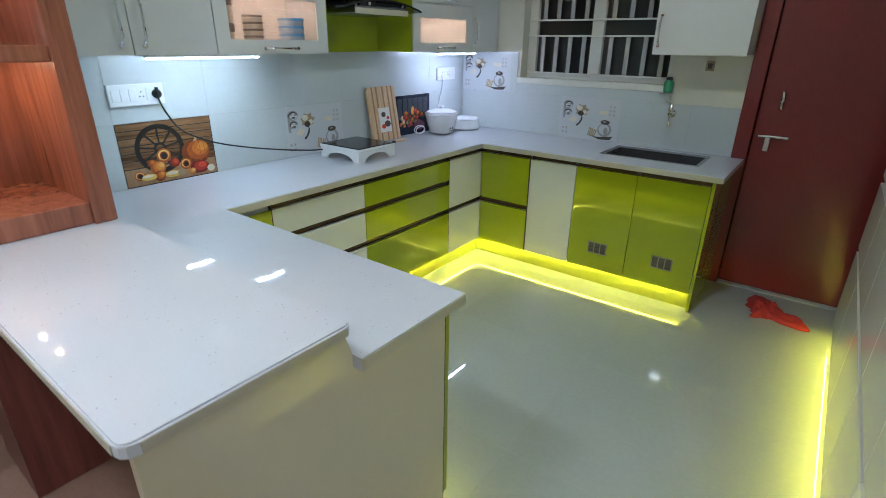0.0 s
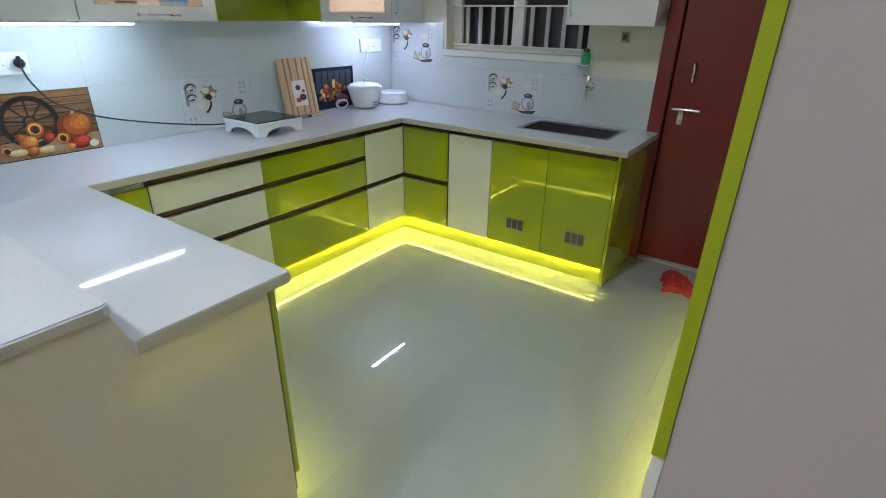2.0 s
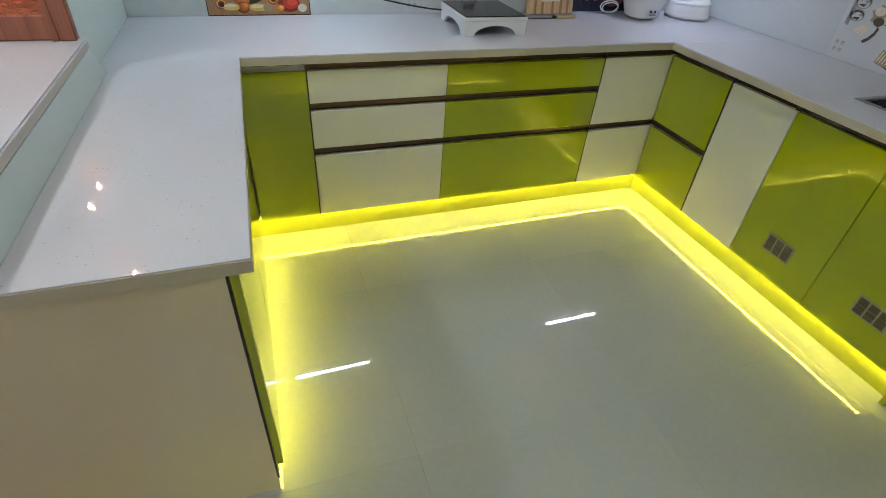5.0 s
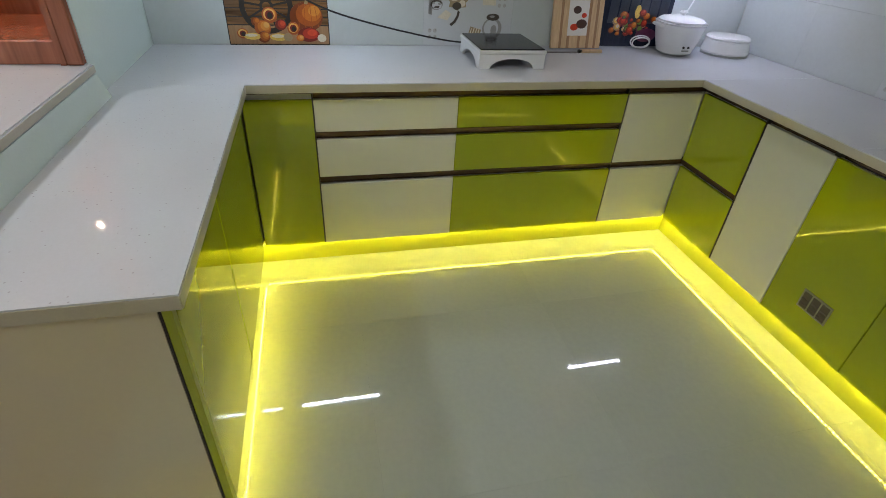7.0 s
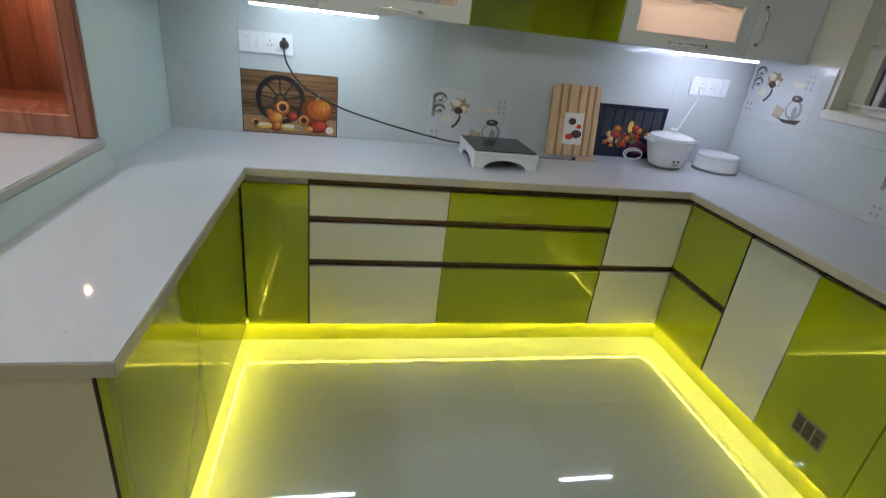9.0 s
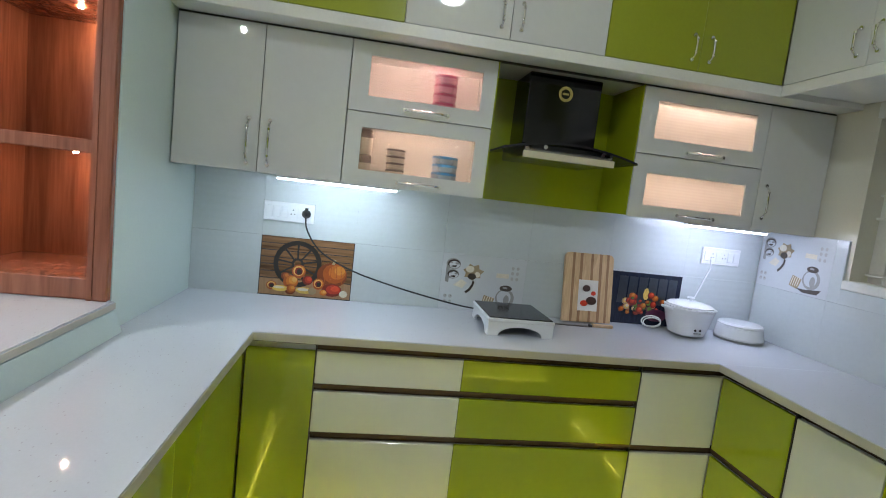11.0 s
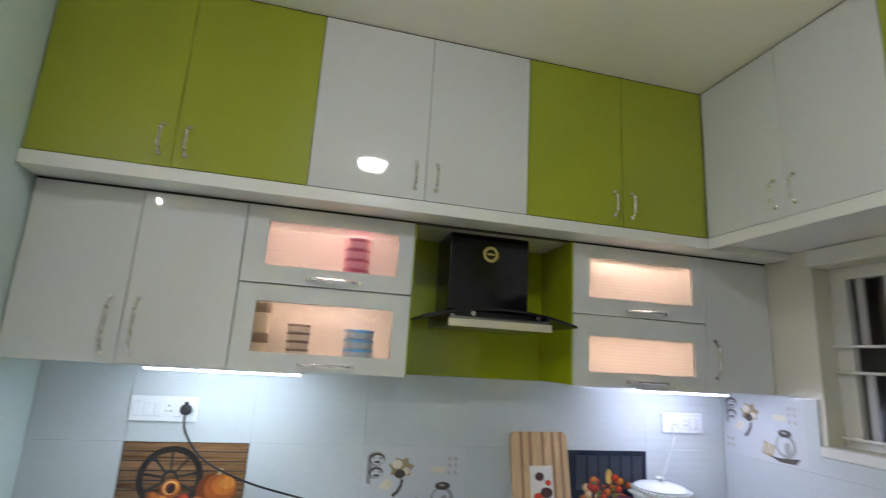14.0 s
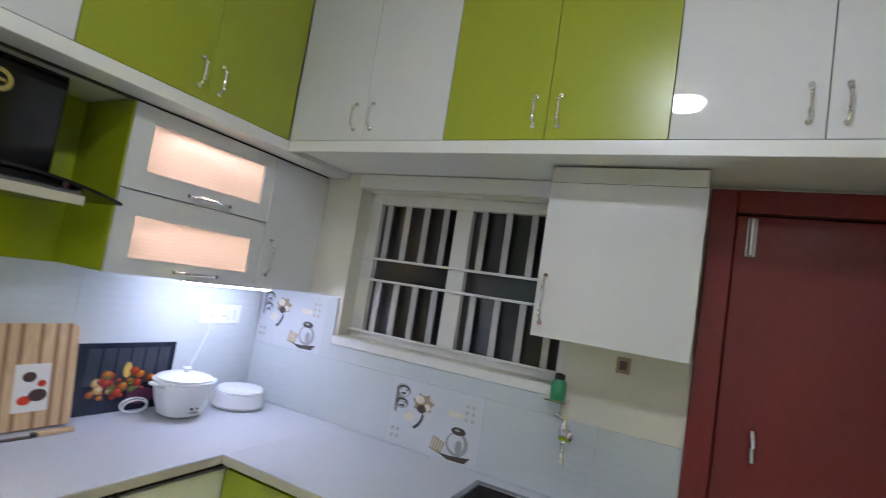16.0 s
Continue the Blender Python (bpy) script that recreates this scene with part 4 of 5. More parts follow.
part("handle", tube([(-0.93, 1.740 - 0.055, 2.022), (-0.93, 1.740 - 0.088, 2.030), (-0.93, 1.740 - 0.098, 2.058), (-0.93, 1.740 - 0.082, 2.082), (-0.93, 1.740 - 0.050, 2.084)], 0.007, 8), PLASTIC, u, smooth=True)
solo("ornament", box(-1.05, -1.04, 1.80, 1.845, 1.5005, 1.60, 0.002), PLASTIC, "small thin white upright piece on a display shelf", "ornament")

# ---- ceiling downlights ----
# the lamp at (2.5, -0.6) is an unseen addition that brightens the beige end panel
for x, y, r, led in ((0.43, 3.25, 0.0945, LED_CEIL), (-1.45, -0.42, 0.0945, LED_FAR), (-1.45, -1.78, 0.0945, LED_FAR), (2.5, -0.6, 0.0945, LED_DINING), (1.88, 1.47, 0.024, LED_DINING)):
    u = thing("ceiling_downlight", (x, y, CEIL_Z - 0.050), "round white surface-mounted ceiling downlight, switched on", "downlight", "ceiling downlights")
    part("rim", ring_outline(bmesh.new(), "z", x, y, r + 0.0005, r + 0.018, CEIL_Z - 0.006, CEIL_Z - 0.0005, n=32), PLASTIC, u)
    part("diffuser", lathe([(r * 0.5, -0.050), (r * 0.84, -0.044), (r * 0.97, -0.030), (r, -0.014), (r, -0.001)], 32, (x, y, CEIL_Z)), led, u, smooth=True)
# the one by the bar: diffuser set back in an unseen can, added to block low rays
x, y, r = -0.05, 1.08, 0.0945
u = thing("ceiling_downlight", (x, y, CEIL_Z - 0.075), "ceiling downlight near the bar, switched on, in an added shading can", "downlight", "ceiling downlights")
part("housing", ring_outline(bmesh.new(), "z", x, y, r + 0.0005, r + 0.006, CEIL_Z - 0.075, CEIL_Z - 0.0005, n=40), PLASTIC, u, "white can added to cut off low light")
part("diffuser", lathe([(r * 0.98, -0.024), (r, -0.022), (r, -0.001)], 32, (x, y, CEIL_Z)), LED_DINING, u, smooth=True)

# ---- wall tiles' pictures ----
XF = HOB + 0.011
ROW = TOP, 1.158, 1.458


def print_on(parent, plane, outline, level, material, name="print"):
    """A flat printed shape laid on a tile; level lifts one print over another."""
    d = 0.0006 * level
    if plane == "x":
        bm = prism(outline, "x", XF + d - 0.0002, XF + d + 0.0003)
    else:
        y = WIN - 0.011
        bm = prism(outline, "y", y - d - 0.0003, y - d + 0.0002)
    return part(name, bm, material, parent)


def motif(parent, plane, a, z, s=1):
    """Breakfast motif: coffee cups, beans, a spoon and a kettle in brown and grey. s: which way the run goes."""
    P = lambda pts: [(a + s * u * 0.455, z + v * 0.298) for u, v in pts]
    E = lambda u, v, ru, rv, n=18: P(oval(u, v, ru, rv, n))
    pr = lambda o, l, m: print_on(parent, plane, o, l, m)
    # two stacked cups seen from above
    for v, r in ((0.82, 0.085), (0.64, 0.075)):
        pr(E(0.13, v, r, r * 1.15), 1, INKGREY)
        pr(E(0.135, v, r * 0.85, r * 0.90), 2, INK)
        pr(E(0.140, v - 0.015, r * 0.72, r * 0.74), 3, PICTURETILE)
        pr(E(0.105, v + 0.02, r * 0.20, r * 0.16), 4, INKGREY)
        pr(P([(0.10, v - 0.05), (0.16, v - 0.06), (0.17, v - 0.02), (0.12, v - 0.03)]), 4, INK)
        pr(E(0.17, v + 0.01, r * 0.26, r * 0.24), 4, INKGREY)
    pr(P([(0.05, 0.50), (0.09, 0.48), (0.09, 0.78), (0.05, 0.80)]), 1, INKGREY)
    # star of pastry with a dark heart and a curved spoon
    pts = []
    for k in range(14):
        r = (0.13, 0.085)[k % 2] * (1 + 0.15 * math.sin(3.1 * k))
        pts.append((0.37 + r * math.cos(math.pi * k / 7 + 0.2), 0.70 + 1.25 * r * math.sin(math.pi * k / 7 + 0.2)))
    pr(P(pts), 1, INKTAN)
    pr(E(0.33, 0.75, 0.05, 0.06), 2, INKCREAM)
    pr(E(0.42, 0.66, 0.035, 0.05), 2.2, INKCREAM)
    pr(E(0.36, 0.62, 0.050, 0.058), 2.6, INK)
    spoon = [(0.375, 0.56), (0.365, 0.48), (0.335, 0.40), (0.29, 0.34)]
    pr(P(spoon + [(u + 0.022, v - 0.030) for u, v in spoon[::-1]]), 2.4, INK)
    pr(P([(0.15, 0.44), (0.26, 0.40), (0.31, 0.50), (0.24, 0.56)]), 0.8, INKCREAM)
    # little marks
    for u in (0.07, 0.13):
        for v in (0.14, 0.24):
            pr(E(u, v, 0.022, 0.034, 10), 1, INKSOFT)
            pr(E(u + 0.004, v + 0.012, 0.009, 0.012, 8), 2, INKGREY)
    for u in (0.84, 0.90):
        for v in (0.64, 0.74, 0.83):
            pr(E(u, v, 0.018, 0.032, 10), 1, INKSOFT)
    pr(P([(0.65, 0.64), (0.80, 0.64), (0.80, 0.72), (0.65, 0.72)]), 0.8, INKCREAM)
    # kettle on a dark tray with a woven napkin
    pr(P([(0.50, 0.12), (0.62, 0.08), (0.66, 0.26), (0.53, 0.31)]), 1, INKTAN)
    for k in range(4):
        pr(P([(0.515 + 0.03 * k, 0.13), (0.525 + 0.03 * k, 0.127), (0.55 + 0.03 * k, 0.285), (0.54 + 0.03 * k, 0.288)]), 2, INKCREAM)
    pr(P([(0.60, 0.10), (0.70, 0.04), (0.88, 0.05), (0.93, 0.14), (0.88, 0.13), (0.72, 0.10)]), 2.4, INK)
    pr(E(0.78, 0.28, 0.115, 0.17), 1.6, INKGREY)
    pr(E(0.77, 0.29, 0.085, 0.13), 2, PICTURETILE)
    pr(E(0.80, 0.25, 0.035, 0.09), 3, INKGREY)
    pr(P(oval(0.78, 0.46, 0.075, 0.055, 16)), 3, INK)
    pr(E(0.77, 0.47, 0.030, 0.018, 12), 4, INKGREY)


def pumpkins(parent, a, z):
    """Harvest still life: an old cart wheel on planks with gourds, cobs and cut vegetables."""
    W, H = 0.455, 0.298
    P = lambda pts: [(a + u * W, z + v * H) for u, v in pts]
    E = lambda u, v, ru, rv, n=22: P(oval(u, v, ru, rv, n))
    pr = lambda o, l, m: print_on(parent, "x", o, l, m)
    pr(P([(0.0, 0.0), (1.0, 0.0), (1.0, 1.0), (0.0, 1.0)]), 0.5, INKBLACK)
    for k in range(6):
        pr(P([(0.008, 0.30 + k * 0.118), (0.992, 0.30 + k * 0.118), (0.992, 0.405 + k * 0.118), (0.008, 0.405 + k * 0.118)]), 1, PLANKPRINT)
    pr(P([(0.008, 0.015), (0.992, 0.015), (0.992, 0.285), (0.008, 0.285)]), 1, WALNUT)
    bm = ring_outline(bmesh.new(), "x", a + 0.40 * W, z + 0.56 * H, 0.094, 0.117, XF + 0.0012, XF + 0.0017, n=36)
    ring_outline(bm, "x", a + 0.40 * W, z + 0.56 * H, 0.018, 0.030, XF + 0.0012, XF + 0.0017, n=16)
    for k in range(9):
        t = 2 * math.pi * k / 9 + 0.2
        c, s = math.cos(t), math.sin(t)
        cx, cz = a + 0.40 * W, z + 0.56 * H
        prism([(cx + c * 0.028 - s * 0.004, cz + s * 0.028 + c * 0.004), (cx + c * 0.094 - s * 0.005, cz + s * 0.094 + c * 0.005),
               (cx + c * 0.094 + s * 0.005, cz + s * 0.094 - c * 0.005), (cx + c * 0.028 + s * 0.004, cz + s * 0.028 - c * 0.004)], "x", XF + 0.0012, XF + 0.0017, bm)
    part("print", bm, INKBLACK, parent)

    def ball(u, v, ru, rv, level, shades):
        """A rounded fruit in the picture: nested patches that brighten towards one side."""
        n = len(shades)
        for k, m in enumerate(shades):
            f = 1 - k / (n + 0.6)
            pr(E(u + 0.16 * ru * k, v + 0.13 * rv * k, ru * f, rv * f), level + 0.25 * k, m)

    # big ribbed pumpkin
    ball(0.78, 0.42, 0.165, 0.215, 3, ORANGES[:4])
    for du in (-0.085, -0.02, 0.05, 0.11):
        h = 0.19 * math.sqrt(1 - (du / 0.165) ** 2)
        pr(P([(0.78 + du, 0.42 - h), (0.787 + du, 0.42 - h), (0.785 + du * 0.8, 0.42 + h), (0.78 + du * 0.8, 0.42 + h)]), 4.4, ORANGES[1])
    pr(P([(0.765, 0.60), (0.80, 0.60), (0.815, 0.68), (0.79, 0.69)]), 4.6, INKTAN)
    # cut gourds with dark hearts
    for u, v, ru, rv in ((0.42, 0.44, 0.075, 0.115), (0.64, 0.25, 0.060, 0.095), (0.14, 0.17, 0.055, 0.075)):
        ball(u, v, ru, rv, 6, ORANGES[1:4])
        pr(E(u - 0.004, v + 0.006, ru * 0.74, rv * 0.74), 7, ORANGES[4])
        pr(E(u, v, ru * 0.56, rv * 0.58), 7.5, REDS[0])
        pr(E(u + 0.004, v - 0.006, ru * 0.36, rv * 0.40), 8, INKBLACK)
    # small fruit along the ground
    for u, v, ru, rv, l, m in ((0.28, 0.34, 0.045, 0.065, 4.6, ORANGES[:3]), (0.34, 0.25, 0.080, 0.115, 5, ORANGES[1:]), (0.52, 0.30, 0.055, 0.080, 4.7, REDS[:3]), (0.34, 0.12, 0.060, 0.085, 7, ORANGES[:4]),
                               (0.79, 0.16, 0.110, 0.110, 7, REDS[:3]), (0.70, 0.11, 0.040, 0.050, 8, ORANGES[2:])):
        ball(u, v, ru, rv, l, m)
    for u, v, ru, rv, l, m in ((0.23, 0.13, 0.085, 0.050, 7.2, CORN), (0.22, 0.145, 0.060, 0.022, 7.6, INKCREAM), (0.49, 0.12, 0.090, 0.055, 7.2, CORN), (0.48, 0.135, 0.060, 0.026, 7.6, INKCREAM),
                               (0.58, 0.12, 0.045, 0.060, 8, INKTAN), (0.92, 0.11, 0.045, 0.060, 8.2, INKCREAM)):
        pr(E(u, v, ru, rv), l, m)


def vegetables(parent, a, z):
    """Market still life: peppers and tomatoes by an aubergine bowl against dark blue planks."""
    W, H = 0.425, 0.290
    P = lambda pts: [(a + u * W, z + v * H) for u, v in pts]
    E = lambda u, v, ru, rv, n=22: P(oval(u, v, ru, rv, n))
    pr = lambda o, l, m: print_on(parent, "x", o, l, m)
    pr(P([(0, 0), (1, 0), (1, 1), (0, 1)]), 1, NAVY)
    for k in range(6):
        pr(P([(0.12 + 0.14 * k, 0.40), (0.24 + 0.14 * k, 0.40), (0.24 + 0.14 * k, 0.92), (0.12 + 0.14 * k, 0.92)]), 2, flat("printed slate", (0.020, 0.026, 0.038), var=0.5) if k == 0 else bpy.data.materials["printed slate"])
    rnd = random.Random(11)
    shades = (REDS, ORANGES[1:], REDS, [PURPLE, LEAF], [INKTAN, CORN, INKCREAM], ORANGES[:4], REDS[:3], [INKBLACK, LEAF])
    for k in range(52):
        u, v = rnd.gauss(0.47, 0.15), rnd.gauss(0.35, 0.10)
        if 0.08 < u < 0.92 and 0.07 < v < 0.68:
            r = 0.024 + 0.030 * rnd.random()
            ms = shades[k % len(shades)] if v > 0.22 else [INKBLACK, LEAF]
            for i, m in enumerate(ms):
                f = 1 - 0.27 * i
                pr(E(u + 0.10 * r * i, v + 0.22 * r * i, r * f, r * f * (1.1 + 0.4 * rnd.random()), 10), 3 + 0.06 * k + 0.015 * i, m)
    pr(E(0.52, 0.60, 0.040, 0.115), 2.7, CORN)
    pr(E(0.70, 0.20, 0.15, 0.12), 6.4, PURPLE)


# ---- things on the worktop ----
Z = TOP
# switch plates
def socket_plate(y0, y1, z0, z1, marks):
    u = thing("socket_plate", (HOB + 0.012, (y0 + y1) / 2, z0), "white wall socket and switch plate on the tiles", "socket", "socket plates")
    p = part("plate", box(XF + 0.001, XF + 0.013, y0, y1, z0, z1, 0.004, seg=2), PLASTIC, u)
    n = 6
    for k in range(n):
        w = (y1 - y0 - 0.02) / n
        a = y0 + 0.01 + k * w
        if k in marks:
            for dy, dz in ((0, 0.012), (-0.008, -0.008), (0.008, -0.008)):
                part("hole", tube([(XF + 0.0125, a + w / 2 + dy, (z0 + z1) / 2 + dz), (XF + 0.0142, a + w / 2 + dy, (z0 + z1) / 2 + dz)], 0.003, 8), EDGE, p)
        else:
            part("rocker", box(XF + 0.0125, XF + 0.0165, a + 0.003, a + w - 0.003, z0 + 0.02, z1 - 0.02, 0.0015), PLASTIC, p)
    return u


socket_plate(2.325, 2.568, 1.234, 1.330, (3, 5))
socket_plate(4.690, 4.925, 1.240, 1.336, (1, 3))

# induction hob with plug and cable
u = thing("induction_hob", (-1.21, 3.555, Z), "white portable induction hob with a black glass top", "hob")
hx0, hx1, hy0, hy1 = -1.390, -1.060, 3.402, 3.708


def arch(a0, a1, z0, z1, leg, rise):
    pts = [(a0, z0), (a0 + leg, z0)]
    for k in range(13):
        t = math.pi * k / 12
        pts.append(((a0 + a1) / 2 - ((a1 - a0) / 2 - leg) * math.cos(t), z0 + rise * math.sin(t) + 0.001))
    pts += [(a1 - leg, z0), (a1, z0), (a1, z1), (a0, z1)]
    return pts


bm = prism(arch(hy0, hy1, Z, Z + 0.062, 0.05, 0.042), "x", hx1 - 0.012, hx1)
prism(arch(hy0, hy1, Z, Z + 0.062, 0.05, 0.042), "x", hx0, hx0 + 0.012, bm)
prism(arch(hx0 + 0.0125, hx1 - 0.0125, Z, Z + 0.062, 0.04, 0.040), "y", hy0, hy0 + 0.012, bm)
prism(arch(hx0 + 0.0125, hx1 - 0.0125, Z, Z + 0.062, 0.04, 0.040), "y", hy1 - 0.012, hy1, bm)
body = part("body", bm, PLASTIC, u)
part("casing", box(hx0 - 0.004, hx1 + 0.004, hy0 - 0.004, hy1 + 0.004, Z + 0.0625, Z + 0.078, 0.004, seg=2), PLASTIC, u)
part("underside", box(hx0 + 0.03, hx1 - 0.03, hy0 + 0.03, hy1 - 0.03, Z + 0.047, Z + 0.062, 0.003), BLACKRUBBER, u)
part("glass_top", box(hx0 + 0.002, hx1 - 0.004, hy0 + 0.004, hy1 - 0.004, Z + 0.0782, Z + 0.083, 0.0015), BLACKGLASS, u, "black ceramic glass top")
bm = bmesh.new()
ctrl = [Vector(p) for p in ((XF + 0.030, 2.528, 1.275), (XF + 0.045, 2.545, 1.20), (XF + 0.03, 2.62, 1.10), (XF + 0.022, 2.78, 1.02), (XF + 0.03, 2.98, 0.965), (XF + 0.05, 3.18, 0.925), (XF + 0.09, 3.33, 0.905), (hx0 + 0.02, 3.398, 0.905))]
pts = []
for i in range(len(ctrl) - 1):
    p0, p1, p2, p3 = ctrl[max(0, i - 1)], ctrl[i], ctrl[i + 1], ctrl[min(len(ctrl) - 1, i + 2)]
    for k in range(6):
        t = k / 6
        pts.append(0.5 * ((2 * p1) + (p2 - p0) * t + (2 * p0 - 5 * p1 + 4 * p2 - p3) * t * t + (3 * p1 - p0 - 3 * p2 + p3) * t ** 3))
pts.append(ctrl[-1])
part("cable", tube(pts, 0.0042, 8), BLACKRUBBER, u, "black mains cable", smooth=True)
bm = move(lathe([(0.020, 0), (0.022, 0.012), (0.016, 0.026), (0.009, 0.034)], 18), Matrix.Translation((XF + 0.0145, 2.530, 1.282)) @ pose(0, 0, 0, 0, 90, 0))
tube([(XF + 0.03, 2.530, 1.295), (XF + 0.03, 2.530, 1.312)], 0.008, 10, bm)
part("plug", bm, BLACKRUBBER, u, "black three-pin plug", smooth=True)

# chopping board leaning on the wall, a little askew
lean = Matrix.Translation((-1.425, 4.03, Z + 0.008)) @ pose(0, 0, 0, 0, -9, 0) @ pose(0, 0, 0, 0.6, 0, 0) @ Matrix.Translation((0, -4.03, 0))
u = thing("chopping_board", (-1.44, 4.02, Z), "striped wooden chopping board with a paper label, leaning on the tiles", "chopping board")
strips = (0.040, 0.014, 0.028, 0.016, 0.046, 0.014, 0.034, 0.016, 0.026, 0.014, 0.026)
BW = sum(strips)
y = 4.03 - BW / 2
for k, wdt in enumerate(strips):
    c = 0.026
    if k == 0:
        outline = [(y, 0), (y + wdt, 0), (y + wdt, 0.368)] + [(y + c - c * math.sin(t), 0.368 - c + c * math.cos(t)) for t in (0, 0.4, 0.8, 1.2, 1.57)]
    elif k == len(strips) - 1:
        outline = [(y, 0), (y + wdt, 0)] + [(y + wdt - c + c * math.cos(t), 0.368 - c + c * math.sin(t)) for t in (0, 0.4, 0.8, 1.2, 1.57)]
    else:
        outline = [(y, 0), (y + wdt, 0), (y + wdt, 0.368), (y, 0.368)]
    part("strip", move(prism(outline, "x", -0.010, 0.010), lean), (MAPLE, WALNUT)[k % 2], u)
    y += wdt
lab = part("label_paper", move(box(0.0102, 0.0112, 3.975, 4.085, 0.06, 0.225), lean), PAPER, u, "white paper label with small pictures")
for cy, cz, ry, rz, m in ((4.02, 0.18, 0.022, 0.018, BROWN), (4.05, 0.115, 0.03, 0.022, BROWN), (4.01, 0.10, 0.022, 0.016, TOMATO), (4.06, 0.155, 0.014, 0.012, TOMATO)):
    part("print", move(prism(oval(cy, cz, ry, rz, 14), "x", 0.0113, 0.0117), lean), m, lab)

# knife in front of the board
u = thing("kitchen_knife", (-1.36, 3.95, Z), "kitchen knife with a pale wooden handle lying on the worktop", "knife")
part("blade", prism([(-1.372, 3.765), (-1.350, 3.80), (-1.344, 4.020), (-1.370, 4.018)], "z", Z + 0.0005, Z + 0.003), DARKSTEEL, u, "dark steel blade")
part("bolster", box(-1.368, -1.346, 4.0205, 4.036, Z + 0.0005, Z + 0.014, 0.002), BLACKRUBBER, u, "dark bolster")
part("handle", box(-1.369, -1.343, 4.0365, 4.150, Z + 0.0005, Z + 0.017, 0.004, seg=2), MAPLE, u, "pale wooden handle")

# rice cooker
px, py = -1.345, 4.565
u = thing("electric_cooker", (px, py, Z), "white tapered electric rice cooker with a domed lid and coiled cable", "cooker")
part("body", lathe([(0.072, 0.008), (0.082, 0.014), (0.100, 0.070), (0.116, 0.142), (0.118, 0.150), (0.112, 0.152), (0.105, 0.140), (0.02, 0.138)], 44, (px, py, Z), power=2.6), PLASTIC, u, smooth=True)
part("foot", lathe([(0.060, 0.0), (0.066, 0.008)], 28, (px, py, Z)), GREYPLASTIC, u, "grey base ring")
part("rim", lathe([(0.108, 0.1525), (0.121, 0.1530), (0.122, 0.158), (0.108, 0.160)], 44, (px, py, Z), power=2.4), PLASTIC, u, smooth=True)
lid = part("lid", lathe([(0.110, 0.1605), (0.113, 0.166), (0.098, 0.176), (0.055, 0.186), (0.020, 0.188)], 40, (px, py, Z), power=2.3), PLASTIC, u, "white domed lid", smooth=True)
part("knob", lathe([(0.012, 0.1885), (0.012, 0.198), (0.021, 0.203), (0.017, 0.210)], 20, (px, py, Z)), PLASTIC, lid, smooth=True)
for sd in (-1, 1):
    part("handle", tube([(px + 0.026, py + sd * 0.112, Z + 0.138), (px + 0.026, py + sd * 0.140, Z + 0.146), (px - 0.026, py + sd * 0.140, Z + 0.146), (px - 0.026, py + sd * 0.112, Z + 0.138)], 0.008, 10), PLASTIC, u, smooth=True)
for dy in (-0.014, 0.014):
    part("indicator", tube([(px + 0.088, py + dy, Z + 0.050), (px + 0.097, py + dy, Z + 0.050)], 0.006, 10), INKBLACK, u, "small dark indicator")
part("switch_bar", box(px + 0.0915, px + 0.0985, py - 0.020, py + 0.020, Z + 0.030, Z + 0.037, 0.001), GREYPLASTIC, u)
part("cable", tube([(XF + 0.016, 4.745, 1.272), (XF + 0.03, 4.742, 1.22), (XF + 0.035, 4.70, 1.12), (XF + 0.04, 4.66, 1.03), (px - 0.108, py + 0.03, Z + 0.10)], 0.0035, 8), PLASTIC, u, "white mains cable", smooth=True)
for k, (ry, rz) in enumerate(((0.056, 0.030), (0.050, 0.026))):
    loop = [(-1.452 + 0.010 * k + 0.10 * rz * math.cos(t), 4.425 + ry * math.cos(t), Z + 0.006 + rz + rz * math.sin(t)) for t in (2 * math.pi * i / 28 for i in range(28))]
    part("cable_coil", tube(loop, 0.0036, 8, closed=True), PLASTIC, u, "coil of white mains cable", smooth=True)

# casserole
px, py = -1.335, 4.875
u = thing("casserole", (px, py, Z), "white insulated casserole with a grey base band", "casserole")
part("body", lathe([(0.118, 0.012), (0.122, 0.018), (0.112, 0.075), (0.108, 0.078)], 40, (px, py, Z)), PLASTIC, u, smooth=True)
part("base_band", lathe([(0.112, 0.0), (0.120, 0.002), (0.121, 0.011), (0.117, 0.012)], 40, (px, py, Z)), GREYPLASTIC, u, smooth=True)
part("lid", lathe([(0.110, 0.0785), (0.112, 0.084), (0.104, 0.094), (0.05, 0.098), (0.02, 0.098)], 40, (px, py, Z)), PLASTIC, u, smooth=True)

# plastic ware in the lit cabinets
def stack(name, x, y, z, r, n, h, body, cap, label):
    u = thing(name, (x, y, z), label, "container")
    for k in range(n):
        j = part("jar", lathe([(r * 0.90, 0.001), (r * 0.96, h * 0.2), (r * 0.96, h * 0.66)], 20, (x, y, z + k * h), power=3), body, u, smooth=True)
        part("lid", lathe([(r, h * 0.665), (r, h * 0.95), (r * 0.9, h * 0.995)], 20, (x, y, z + k * h), power=3), cap, j, smooth=True)


